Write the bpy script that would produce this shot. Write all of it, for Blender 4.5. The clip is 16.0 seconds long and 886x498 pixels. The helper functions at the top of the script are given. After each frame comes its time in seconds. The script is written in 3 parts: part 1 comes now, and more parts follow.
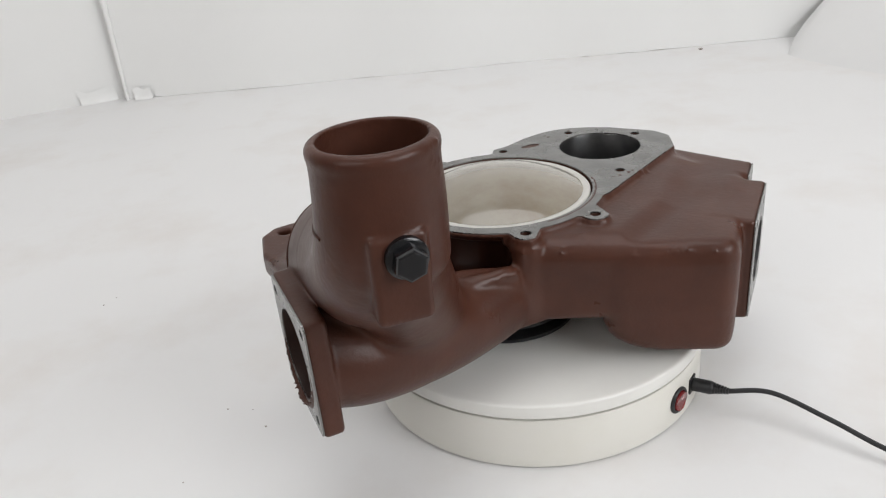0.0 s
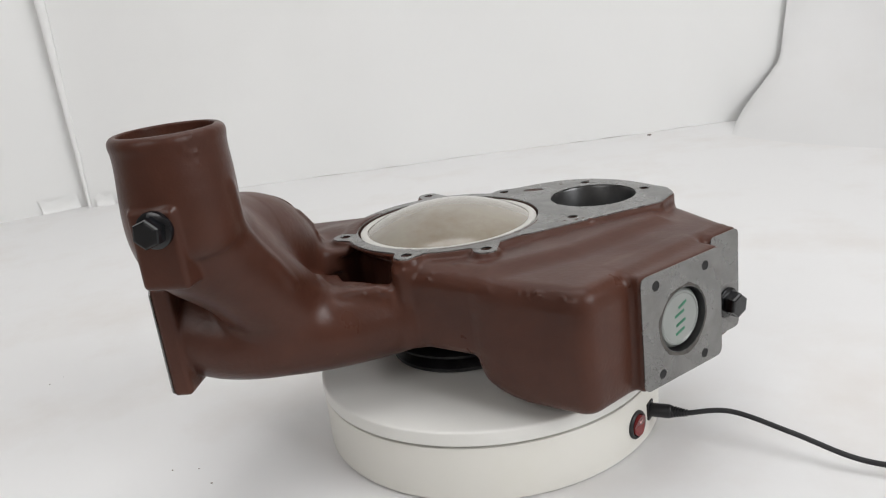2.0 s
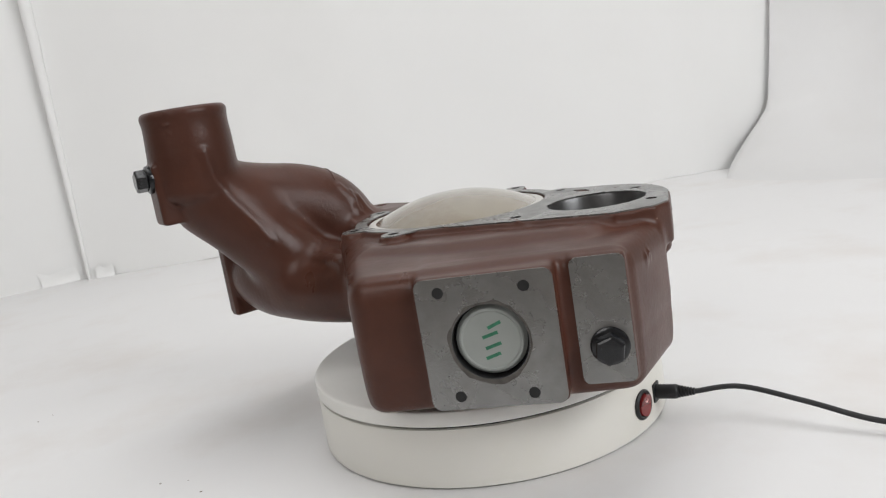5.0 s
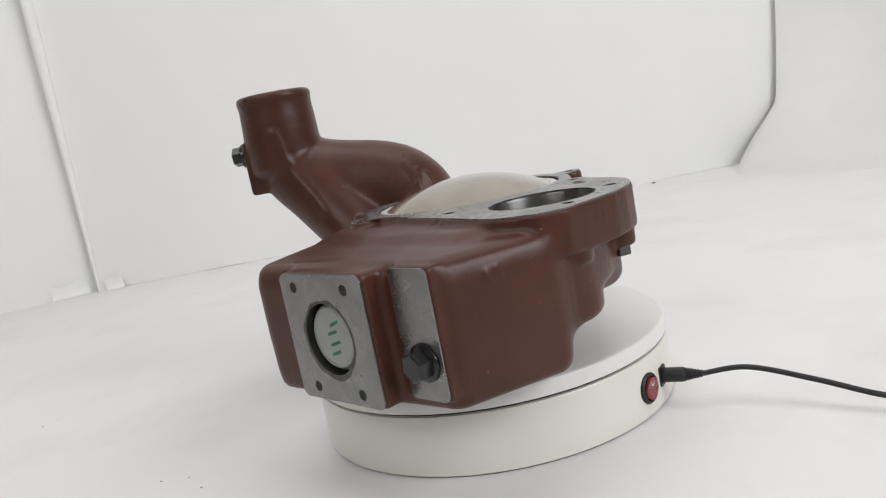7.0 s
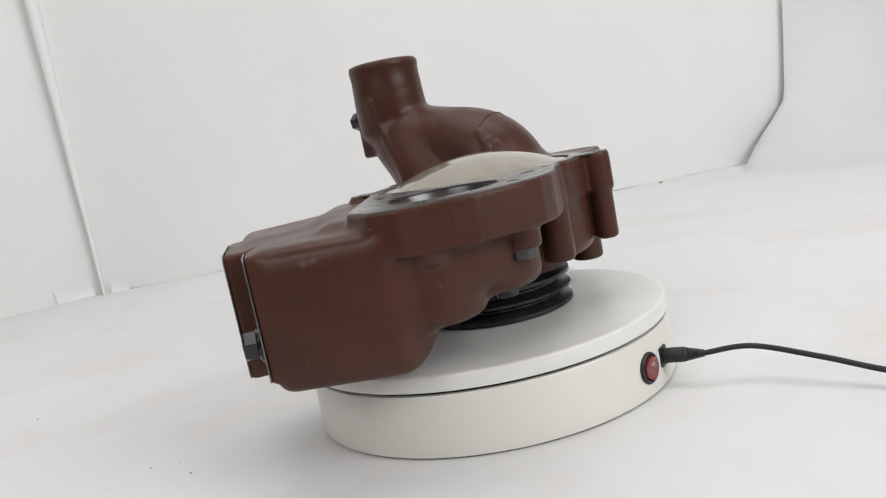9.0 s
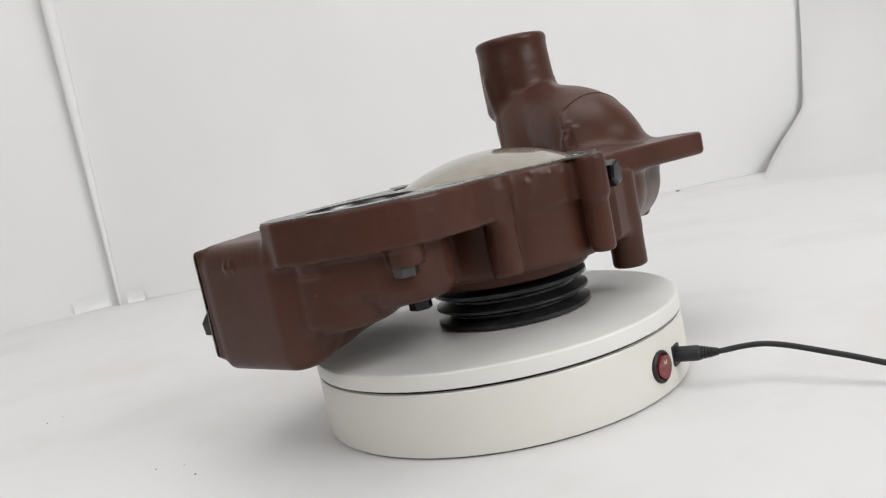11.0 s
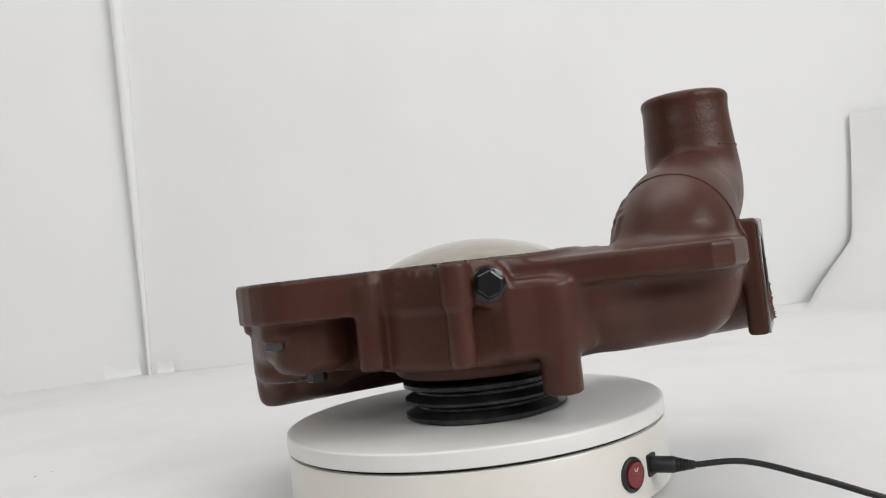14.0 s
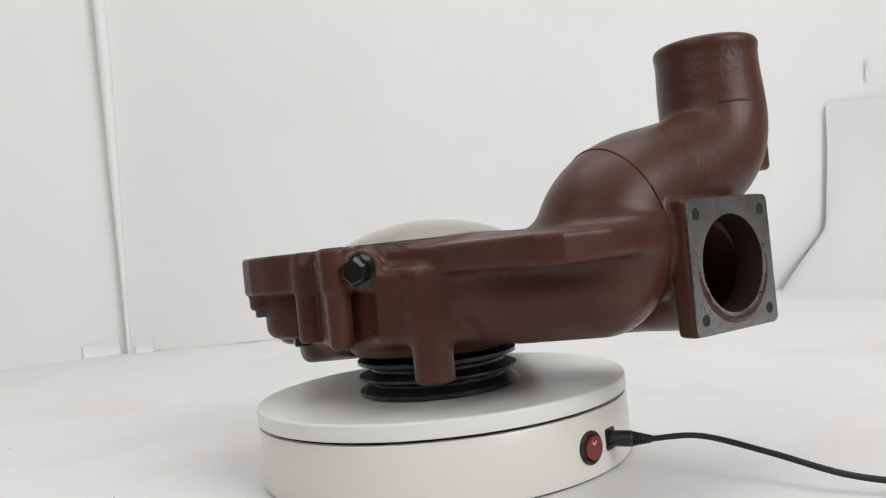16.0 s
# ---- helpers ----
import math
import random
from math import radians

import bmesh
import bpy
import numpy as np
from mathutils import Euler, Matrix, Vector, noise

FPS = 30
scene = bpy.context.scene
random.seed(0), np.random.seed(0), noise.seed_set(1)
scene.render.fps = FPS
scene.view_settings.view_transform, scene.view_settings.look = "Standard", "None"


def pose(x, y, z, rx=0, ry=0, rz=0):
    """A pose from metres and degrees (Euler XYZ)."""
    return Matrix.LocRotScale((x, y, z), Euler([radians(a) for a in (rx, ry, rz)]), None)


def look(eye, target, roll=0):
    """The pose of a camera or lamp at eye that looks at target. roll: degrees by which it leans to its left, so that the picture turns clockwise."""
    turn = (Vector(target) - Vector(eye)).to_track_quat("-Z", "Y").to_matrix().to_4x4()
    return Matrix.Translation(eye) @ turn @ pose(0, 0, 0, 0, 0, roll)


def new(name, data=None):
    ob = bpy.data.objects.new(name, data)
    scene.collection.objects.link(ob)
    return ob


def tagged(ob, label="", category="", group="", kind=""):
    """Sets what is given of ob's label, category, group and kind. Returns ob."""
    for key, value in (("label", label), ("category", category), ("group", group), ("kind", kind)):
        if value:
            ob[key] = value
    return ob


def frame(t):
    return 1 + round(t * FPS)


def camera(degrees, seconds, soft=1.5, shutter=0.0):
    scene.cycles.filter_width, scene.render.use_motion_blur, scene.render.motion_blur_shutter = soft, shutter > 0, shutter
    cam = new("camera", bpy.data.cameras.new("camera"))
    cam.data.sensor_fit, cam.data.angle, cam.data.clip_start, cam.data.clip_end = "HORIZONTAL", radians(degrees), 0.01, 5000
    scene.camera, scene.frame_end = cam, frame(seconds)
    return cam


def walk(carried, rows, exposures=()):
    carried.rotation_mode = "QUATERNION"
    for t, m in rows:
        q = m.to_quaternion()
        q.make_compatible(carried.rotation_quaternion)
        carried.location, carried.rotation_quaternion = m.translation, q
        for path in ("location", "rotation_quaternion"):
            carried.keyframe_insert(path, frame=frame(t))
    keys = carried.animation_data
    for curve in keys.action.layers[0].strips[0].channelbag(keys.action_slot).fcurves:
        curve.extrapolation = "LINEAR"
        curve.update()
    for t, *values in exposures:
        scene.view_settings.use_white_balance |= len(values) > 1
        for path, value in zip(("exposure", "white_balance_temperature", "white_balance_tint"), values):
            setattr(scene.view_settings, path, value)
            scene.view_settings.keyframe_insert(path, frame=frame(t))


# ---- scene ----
END = 16.0
SPIN = -16.0020          # degrees per second of the turning platter


# ---- camera ----
def view(x, y, z, yaw, pitch, roll):
    """A camera pose from its place and from its yaw, pitch and roll in degrees."""
    a, b = radians(yaw), radians(pitch)
    way = Vector((-math.sin(a) * math.cos(b), math.cos(a) * math.cos(b), math.sin(b)))
    eye = Vector((x, y, z))
    return look(eye, eye + way, roll)


PATH = [
    (0.0, -0.0249, -0.5193, 0.3585, 4.0777, -26.1206, -5.6973),
    (0.5, -0.0209, -0.5223, 0.3445, 3.5883, -24.3658, -6.2885),
    (1.0, -0.0184, -0.5301, 0.3296, 2.8296, -22.0187, -6.3406),
    (1.5, -0.0109, -0.535, 0.3135, 1.7276, -19.2727, -6.612),
    (2.0, -0.0102, -0.5405, 0.2988, 1.1091, -17.4293, -7.3089),
    (2.5, -0.0043, -0.5492, 0.2802, 0.1191, -16.2267, -7.5533),
    (3.0, -0.0072, -0.5483, 0.2636, -0.7444, -14.6945, -7.2363),
    (5.5, -0.0115, -0.5504, 0.2177, 0.7436, -10.0989, -10.0473),
    (6.0, -0.0095, -0.5472, 0.2107, 0.8596, -9.872, -10.3955),
    (6.5, -0.0047, -0.5455, 0.2063, 1.1005, -9.6042, -10.7764),
    (7.0, -0.0045, -0.5451, 0.2047, 1.3014, -9.4174, -11.0689),
    (7.5, -0.0028, -0.5423, 0.2013, 1.4736, -9.1847, -11.3868),
    (8.0, -0.0028, -0.5423, 0.1944, 1.5587, -8.8643, -11.33),
    (8.5, -0.0016, -0.5425, 0.1877, 1.7216, -8.6539, -11.4513),
    (9.0, 0.0016, -0.5372, 0.1801, 1.9094, -8.3806, -11.4188),
    (11.5, 0.0093, -0.5272, 0.1599, 3.5761, -6.2621, -11.4837),
    (12.0, 0.0156, -0.5213, 0.1534, 4.362, -5.1684, -10.7918),
    (12.5, 0.0231, -0.5235, 0.1548, 4.859, -3.4483, -9.3126),
    (13.0, 0.0314, -0.5233, 0.1508, 5.4155, -1.4235, -7.3844),
    (13.5, 0.0429, -0.5233, 0.1479, 5.7501, 0.1858, -6.6925),
    (14.0, 0.0488, -0.5281, 0.1446, 5.8963, 1.3414, -6.5943),
    (14.5, 0.0514, -0.5283, 0.1347, 5.9258, 2.3482, -6.6383),
    (15.0, 0.0555, -0.5319, 0.1316, 5.6291, 2.1803, -6.8752),
    (15.5, 0.0613, -0.533, 0.1327, 5.2732, 1.3788, -6.8216),
    (16.0, 0.0598, -0.5368, 0.1385, 4.9608, 0.2096, -5.8332),
]
cam = camera(58.933, END, soft=1.2)
walk(cam, [(row[0], view(*row[1:])) for row in PATH])


# ---- light ----
def area_lamp(name, size_x, size_y, power, colour, place, target):
    lamp = bpy.data.lights.new(name, "AREA")
    lamp.shape, lamp.size, lamp.size_y = "RECTANGLE", size_x, size_y
    lamp.energy, lamp.color = power, colour
    ob = new(name, lamp)
    ob.matrix_world = look(place, target)
    return ob


world = bpy.data.worlds.new("studio")
scene.world = world
world.use_nodes = True
world.node_tree.nodes["Background"].inputs[0].default_value = (0.9, 0.95, 1.0, 1)
world.node_tree.nodes["Background"].inputs[1].default_value = 0.3
area_lamp("ceiling_lamp", 1.8, 1.1, 14.5, (0.985, 0.99, 1.0), (0.10, 0.20, 2.14), (0.10, 0.20, 0))
# Unseen soft lamp added at the right, aimed at the turntable.
area_lamp("added_right_light", 1.3, 1.0, 29.5, (0.965, 0.98, 1.0), (1.52, -1.15, 1.10), (-0.3, 0.0, 0.10))
# Unseen fill lamp added behind the camera to brighten wall and pump front.
area_lamp("added_rear_light", 2.4, 1.1, 26.0, (1.0, 0.988, 0.98), (-0.75, -2.02, 1.45), (0.8, 0.9, 0.50))
scene.view_settings.exposure = 0.0


# ---- materials ----
def material(name, colour, rough=0.5, metal=0.0, vary=0.08, scale=30.0, bump=0.0, bump_scale=200.0,
             stain_reflect=None, stain_reflect_scale=4.0, stain_reflect_amount=0.0, speck=None, speck_scale=300.0, speck_cut=0.72,
             coat=0.0, rough_vary=0.0, patches=0.0, transmission=0.0, ior=1.45, sub=0.0, gloss=0.5):
    m = bpy.data.materials.new(name)
    m.use_nodes = True
    nt = m.node_tree
    n, link = nt.nodes, nt.links.new
    p = n["Principled BSDF"]
    co = n.new("ShaderNodeTexCoord").outputs["Object"]

    def noise_tex(sc, detail=4.0, r=0.55):
        t = n.new("ShaderNodeTexNoise")
        t.inputs["Scale"].default_value, t.inputs["Detail"].default_value, t.inputs["Roughness"].default_value = sc, detail, r
        link(co, t.inputs["Vector"])
        return t.outputs["Fac"]

    def remap(v, a, b, c, d):
        r = n.new("ShaderNodeMapRange")
        link(v, r.inputs["Value"])
        for i, x in zip((1, 2, 3, 4), (a, b, c, d)):
            r.inputs[i].default_value = x
        return r.outputs[0]

    def mix(f, a, b):
        x = n.new("ShaderNodeMix")
        x.data_type = "RGBA"
        for sock, val in ((x.inputs[0], f), (x.inputs[6], a), (x.inputs[7], b)):
            if isinstance(val, (tuple, float, int)):
                sock.default_value = val
            else:
                link(val, sock)
        return x.outputs[2]

    dark = tuple(c * (1 - vary) for c in colour) + (1,)
    light = tuple(min(1, c * (1 + vary)) for c in colour) + (1,)
    col = mix(remap(noise_tex(scale), 0.3, 0.7, 0, 1), dark, light)
    if stain_reflect:
        col = mix(remap(noise_tex(stain_reflect_scale, 6.0, 0.6), 0.5, 0.75, 0, stain_reflect_amount), col, (*stain_reflect, 1))
    if speck:
        col = mix(remap(noise_tex(speck_scale, 2.0), speck_cut, speck_cut + 0.04, 0, 1), col, (*speck, 1))
    link(col, p.inputs["Base Color"])
    if rough_vary:
        link(remap(noise_tex(scale * 0.7, 5.0), 0.3, 0.7, rough - rough_vary, rough + rough_vary), p.inputs["Roughness"])
    else:
        p.inputs["Roughness"].default_value = rough
    p.inputs["Metallic"].default_value = metal
    p.inputs["Coat Weight"].default_value = coat
    p.inputs["Transmission Weight"].default_value = transmission
    p.inputs["IOR"].default_value = ior
    p.inputs["Specular IOR Level"].default_value = gloss
    p.inputs["Subsurface Weight"].default_value = sub
    p.inputs["Subsurface Radius"].default_value = (0.01, 0.008, 0.006)
    if bump:
        b = n.new("ShaderNodeBump")
        b.inputs["Strength"].default_value, b.inputs["Distance"].default_value = bump, 0.001
        if patches:
            link(remap(noise_tex(11.0, 3.0), 0.52, 0.64, bump, patches), b.inputs["Strength"])
        link(noise_tex(bump_scale, 5.0, 0.6), b.inputs["Height"])
        link(b.outputs[0], p.inputs["Normal"])
    return m


PAINT = material("brown_paint", (0.065, 0.0238, 0.0150), 0.35, vary=0.14, scale=28, bump=0.18, bump_scale=330,
                 stain_reflect=(0.080, 0.0312, 0.0200), stain_reflect_scale=14, stain_reflect_amount=0.55, speck=(0.2, 0.13, 0.1),
                 speck_scale=240, speck_cut=0.77, rough_vary=0.09, patches=0.42, gloss=0.33)
STEEL = material("machined_iron", (0.235, 0.234, 0.228), 0.28, 0.88, vary=0.12, scale=60, bump=0.12, bump_scale=900,
                 stain_reflect=(0.17, 0.155, 0.145), stain_reflect_scale=34, stain_reflect_amount=0.6, rough_vary=0.1, speck=(0.08, 0.06, 0.05),
                 speck_scale=190, speck_cut=0.74)
BORE = material("turned_bore", (0.12, 0.12, 0.12), 0.3, 0.9, vary=0.15, scale=80, bump=0.1, bump_scale=700)
BLACK_STEEL = material("black_bolt", (0.006, 0.0065, 0.008), 0.2, 0.0, vary=0.3, scale=90, bump=0.1, bump_scale=600, coat=0.2)
PULLEY = material("black_pulley", (0.030, 0.030, 0.032), 0.30, 0.5, vary=0.3, scale=60, bump=0.15, bump_scale=500,
                  stain_reflect=(0.12, 0.115, 0.11), stain_reflect_scale=45, stain_reflect_amount=0.6)
# The cap's brown mottling paints in reflections and the dark inside showing through.
CAP = material("cream_plastic", (0.30, 0.262, 0.200), 0.20, vary=0.06, scale=25, bump=0.015, bump_scale=30,
               transmission=0.22, ior=1.45, coat=0.8, stain_reflect=(0.17, 0.12, 0.07), stain_reflect_scale=13, stain_reflect_amount=0.95)
CAP_RIM = material("white_plastic", (0.55, 0.535, 0.50), 0.35, vary=0.04, scale=40, bump=0.03, bump_scale=100)
CLEAR = material("clear_plug", (0.27, 0.285, 0.27), 0.12, vary=0.05, scale=40, bump=0.05, bump_scale=200)
INK = material("green_ink", (0.03, 0.15, 0.085), 0.6, vary=0.25, scale=300)
WHITE_ENAMEL = material("white_enamel", (0.70, 0.685, 0.635), 0.28, vary=0.02, scale=8, stain_reflect=(0.62, 0.6, 0.5),
                        stain_reflect_scale=14, stain_reflect_amount=0.25, bump=0.03, bump_scale=60)
PLATTER = material("platter_top", (0.74, 0.732, 0.70), 0.33, vary=0.02, scale=10, stain_reflect=(0.6, 0.59, 0.55),
                   stain_reflect_scale=9, stain_reflect_amount=0.3, bump=0.05, bump_scale=90)
DARKENED_IRON = material("darkened_iron", (0.030, 0.012, 0.008), 0.5, vary=0.25, scale=40, bump=0.4, bump_scale=260)
GRIME = material("grime", (0.075, 0.068, 0.060), 0.6, vary=0.35, scale=220, bump=0.3, bump_scale=600)
# Black of the foot; elsewhere it paints the shade in gaps and holes.
DARK = material("foot_and_shade_black", (0.01, 0.01, 0.01), 0.6, vary=0.2)
RUBBER = material("black_rubber", (0.014, 0.014, 0.015), 0.45, vary=0.2, scale=150, bump=0.1, bump_scale=800)
RED = material("red_rocker", (0.17, 0.010, 0.011), 0.25, vary=0.1, scale=100, coat=0.3)
MARK = material("white_mark", (0.75, 0.6, 0.58), 0.5, vary=0.05)
PAPER = material("white_floor_paper", (0.735, 0.73, 0.728), 0.5, vary=0.015, scale=3, stain_reflect=(0.655, 0.62, 0.59),
                 stain_reflect_scale=5.5, stain_reflect_amount=0.7, speck=(0.5, 0.47, 0.45), speck_scale=45, speck_cut=0.80,
                 bump=0.08, bump_scale=40)
# Floor paper's white, lowered to paint in the shade on the rising sheet.
SWEEP = material("shaded_sweep_paper", (0.690, 0.686, 0.682), 0.5, vary=0.015, scale=3, stain_reflect=(0.64, 0.625, 0.61), stain_reflect_scale=4.5, stain_reflect_amount=0.5,
                 bump=0.08, bump_scale=40)
WALL = material("white_backdrop", (0.80, 0.80, 0.79), 0.55, vary=0.015, scale=2.5, stain_reflect=(0.74, 0.735, 0.72),
                stain_reflect_scale=2.0, stain_reflect_amount=0.4, bump=0.12, bump_scale=12)
# Grey of the added room: dim warm bounce, dark reflections in bare metal.
UNSEEN_GREY = material("unseen_room_grey", (0.285, 0.262, 0.242), 0.7, vary=0.05, scale=3, bump=0.1, bump_scale=20)
TAPE = material("white_tape", (0.82, 0.82, 0.81), 0.3, vary=0.02, scale=40)
SPECK = material("dark_speck", (0.30, 0.26, 0.23), 0.7, vary=0.2)


# ---- mesh helpers ----
def part(name, bm, mat, parent=None, label="", smooth=None):
    """Links a bmesh as one mesh object, under its thing if one is given. smooth: degrees below which edges are smooth."""
    me = bpy.data.meshes.new(name)
    bmesh.ops.recalc_face_normals(bm, faces=bm.faces[:])
    bm.to_mesh(me)
    bm.free()
    me.materials.append(mat)
    if smooth:
        me.polygons.foreach_set("use_smooth", [True] * len(me.polygons))
        me.set_sharp_from_angle(angle=radians(smooth))
    ob = new(name, me)
    ob.parent = parent
    return tagged(ob, label)


def lathe(profile, steps=96, closed=False):
    """A solid turned round the z axis from (radius, height) pairs, bottom to top; ends on the axis are closed."""
    bm = bmesh.new()
    rings = []
    for r, z in profile:
        if r < 1e-6:
            rings.append([bm.verts.new((0, 0, z))])
        else:
            rings.append([bm.verts.new((r * math.cos(2 * math.pi * i / steps), r * math.sin(2 * math.pi * i / steps), z)) for i in range(steps)])
    pairs = list(zip(rings, rings[1:])) + ([(rings[-1], rings[0])] if closed else [])
    for a, b in pairs:
        for i in range(steps):
            k = (i + 1) % steps
            if len(a) == 1 and len(b) > 1:
                bm.faces.new((a[0], b[i], b[k]))
            elif len(b) == 1 and len(a) > 1:
                bm.faces.new((a[i], a[k], b[0]))
            elif len(a) > 1:
                bm.faces.new((a[i], a[k], b[k], b[i]))
    return bm


def ring(cx, cy, r, steps=40):
    return [(cx + r * math.cos(2 * math.pi * i / steps), cy + r * math.sin(2 * math.pi * i / steps)) for i in range(steps)]


def sheet(outline, holes, z0, z1):
    """A flat plate with holes through it, between two heights."""
    bm = bmesh.new()
    edges = []
    for loop in (outline, *holes):
        vs = [bm.verts.new((x, y, z0)) for x, y in loop]
        edges += [bm.edges.new((vs[i - 1], vs[i])) for i in range(len(vs))]
    bmesh.ops.triangle_fill(bm, use_beauty=True, use_dissolve=False, edges=edges, normal=(0, 0, 1))
    ext = bmesh.ops.extrude_face_region(bm, geom=bm.faces[:])
    bmesh.ops.translate(bm, vec=(0, 0, z1 - z0), verts=[v for v in ext["geom"] if isinstance(v, bmesh.types.BMVert)])
    return bm


def rounded_rect(hx, hy, r, cx=0.0, cy=0.0, steps=6):
    out = []
    for sx, sy, a0 in ((1, 1, 0), (-1, 1, 90), (-1, -1, 180), (1, -1, 270)):
        for i in range(steps + 1):
            a = radians(a0 + 90 * i / steps)
            out.append((cx + sx * (hx - r) + r * math.cos(a), cy + sy * (hy - r) + r * math.sin(a)))
    return out


def prism(corners, z0, z1):
    bm = bmesh.new()
    low = [bm.verts.new((x, y, z0)) for x, y in corners]
    high = [bm.verts.new((x, y, z1)) for x, y in corners]
    bm.faces.new(low[::-1])
    bm.faces.new(high)
    for i in range(len(low)):
        bm.faces.new((low[i - 1], low[i], high[i], high[i - 1]))
    return bm


def tube(points, radius, steps=12):
    """A round cord along a line of points."""
    bm = bmesh.new()
    rings = []
    for i, p in enumerate(points):
        d = (points[min(i + 1, len(points) - 1)] - points[max(i - 1, 0)]).normalized()
        a = d.orthogonal() if abs(d.z) > 0.9 else d.cross(Vector((0, 0, 1))).normalized()
        b = d.cross(a).normalized()
        rings.append([bm.verts.new(p + radius * (a * math.cos(2 * math.pi * k / steps) + b * math.sin(2 * math.pi * k / steps))) for k in range(steps)])
    for r0, r1 in zip(rings, rings[1:]):
        for k in range(steps):
            j = (k + 1) % steps
            bm.faces.new((r0[k], r0[j], r1[j], r1[k]))
    bm.faces.new(rings[0])
    bm.faces.new(rings[-1])
    return bm


def facing(place, angle):
    """The pose of a thing whose z axis points out level, towards that angle in plan (degrees), and whose y axis points up."""
    a = radians(angle)
    n = Vector((math.cos(a), math.sin(a), 0))
    up = Vector((0, 0, 1))
    x = up.cross(n)
    m = Matrix((x, up, n)).transposed().to_4x4()
    return Matrix.Translation(place) @ m


# ---- cast solids: distance fields, blended as a casting's fillets are ----
STEP = 0.00125
LOW, HIGH = np.array((-0.196, -0.232, 0.056)), np.array((0.188, 0.142, 0.258))
SHAPE = tuple(int(v) for v in np.ceil((HIGH - LOW) / STEP))
AXES = [(LOW[i] + STEP * np.arange(SHAPE[i])).astype(np.float32) for i in range(3)]
FIELD = np.full(SHAPE, 0.05, np.float32)


def block(lo, hi, margin=0.016):
    """The part of the grid round a box, and its coordinates."""
    sl = []
    for i in range(3):
        a = int(max(0, (lo[i] - margin - LOW[i]) // STEP))
        b = int(min(SHAPE[i], (hi[i] + margin - LOW[i]) // STEP + 2))
        sl.append(slice(a, b))
    return tuple(sl), AXES[0][sl[0]][:, None, None], AXES[1][sl[1]][None, :, None], AXES[2][sl[2]][None, None, :]


def add(sl, d, k=0.006):
    f = FIELD[sl]
    h = np.clip(0.5 + 0.5 * (f - d) / k, 0, 1)
    FIELD[sl] = f * (1 - h) + d * h - k * h * (1 - h)


def cut(sl, d):
    FIELD[sl] = np.maximum(FIELD[sl], -d)


def poly_distance(corners, x, y):
    """Signed distance in plan to a polygon."""
    c = np.array(corners, np.float32)
    d = np.full(np.broadcast(x, y).shape, 1e9, np.float32)
    inside = np.zeros(d.shape, bool)
    for i in range(len(c)):
        (ax, ay), (bx, by) = c[i - 1], c[i]
        ex, ey = bx - ax, by - ay
        wx, wy = x - ax, y - ay
        t = np.clip((wx * ex + wy * ey) / (ex * ex + ey * ey), 0, 1)
        d = np.minimum(d, (wx - ex * t) ** 2 + (wy - ey * t) ** 2)
        if ey != 0:
            inside ^= ((ay > y) != (by > y)) & (x < ex * (y - ay) / ey + ax)
    return np.where(inside, -1, 1) * np.sqrt(d)


def extrude(d2, z, z0, z1, r):
    a, b = d2 + r, np.abs(z - (z0 + z1) / 2) - (z1 - z0) / 2 + r
    return np.minimum(np.maximum(a, b), 0) + np.sqrt(np.maximum(a, 0) ** 2 + np.maximum(b, 0) ** 2) - r


def inset(corners, r):
    """A convex outline drawn in by r; the corners run against the clock."""
    out = []
    n = len(corners)
    lines = []
    for i in range(n):
        (ax, ay), (bx, by) = corners[i], corners[(i + 1) % n]
        size = math.hypot(bx - ax, by - ay)
        nx, ny = -(by - ay) / size, (bx - ax) / size
        lines.append((nx, ny, nx * ax + ny * ay + r))
    for i in range(n):
        (a, b, c), (d, e, f) = lines[i - 1], lines[i]
        det = a * e - b * d
        out.append(((c * e - b * f) / det, (a * f - c * d) / det))
    return out


def slab(corners, z0, z1, r=0.004, k=0.006, remove=False, grow=0.0):
    xs, ys = [c[0] for c in corners], [c[1] for c in corners]
    sl, x, y, z = block((min(xs), min(ys), z0), (max(xs), max(ys), z1))
    d = extrude(poly_distance(corners, x, y) - grow, z, z0, z1, r)
    cut(sl, d) if remove else add(sl, d, k)


def post(cx, cy, r, z0, z1, edge=0.003, k=0.006, remove=False):
    sl, x, y, z = block((cx - r, cy - r, z0), (cx + r, cy + r, z1))
    d = extrude(np.hypot(x - cx, y - cy) - r, z, z0, z1, edge)
    cut(sl, d) if remove else add(sl, d, k)


def sweep(points, radii, k=0.006):
    """A round bar of changing thickness along a line of points, as one solid."""
    lo = np.min(points, axis=0) - max(radii)
    hi = np.max(points, axis=0) + max(radii)
    sl, x, y, z = block(lo, hi)
    d = np.full(FIELD[sl].shape, 1.0, np.float32)
    for (a, b), (ra, rb) in zip(zip(points, points[1:]), zip(radii, radii[1:])):
        e = b - a
        t = np.clip(((x - a[0]) * e[0] + (y - a[1]) * e[1] + (z - a[2]) * e[2]) / float(e @ e), 0, 1)
        d = np.minimum(d, np.sqrt((x - a[0] - t * e[0]) ** 2 + (y - a[1] - t * e[1]) ** 2 + (z - a[2] - t * e[2]) ** 2) - (ra + (rb - ra) * t))
    add(sl, d, k)


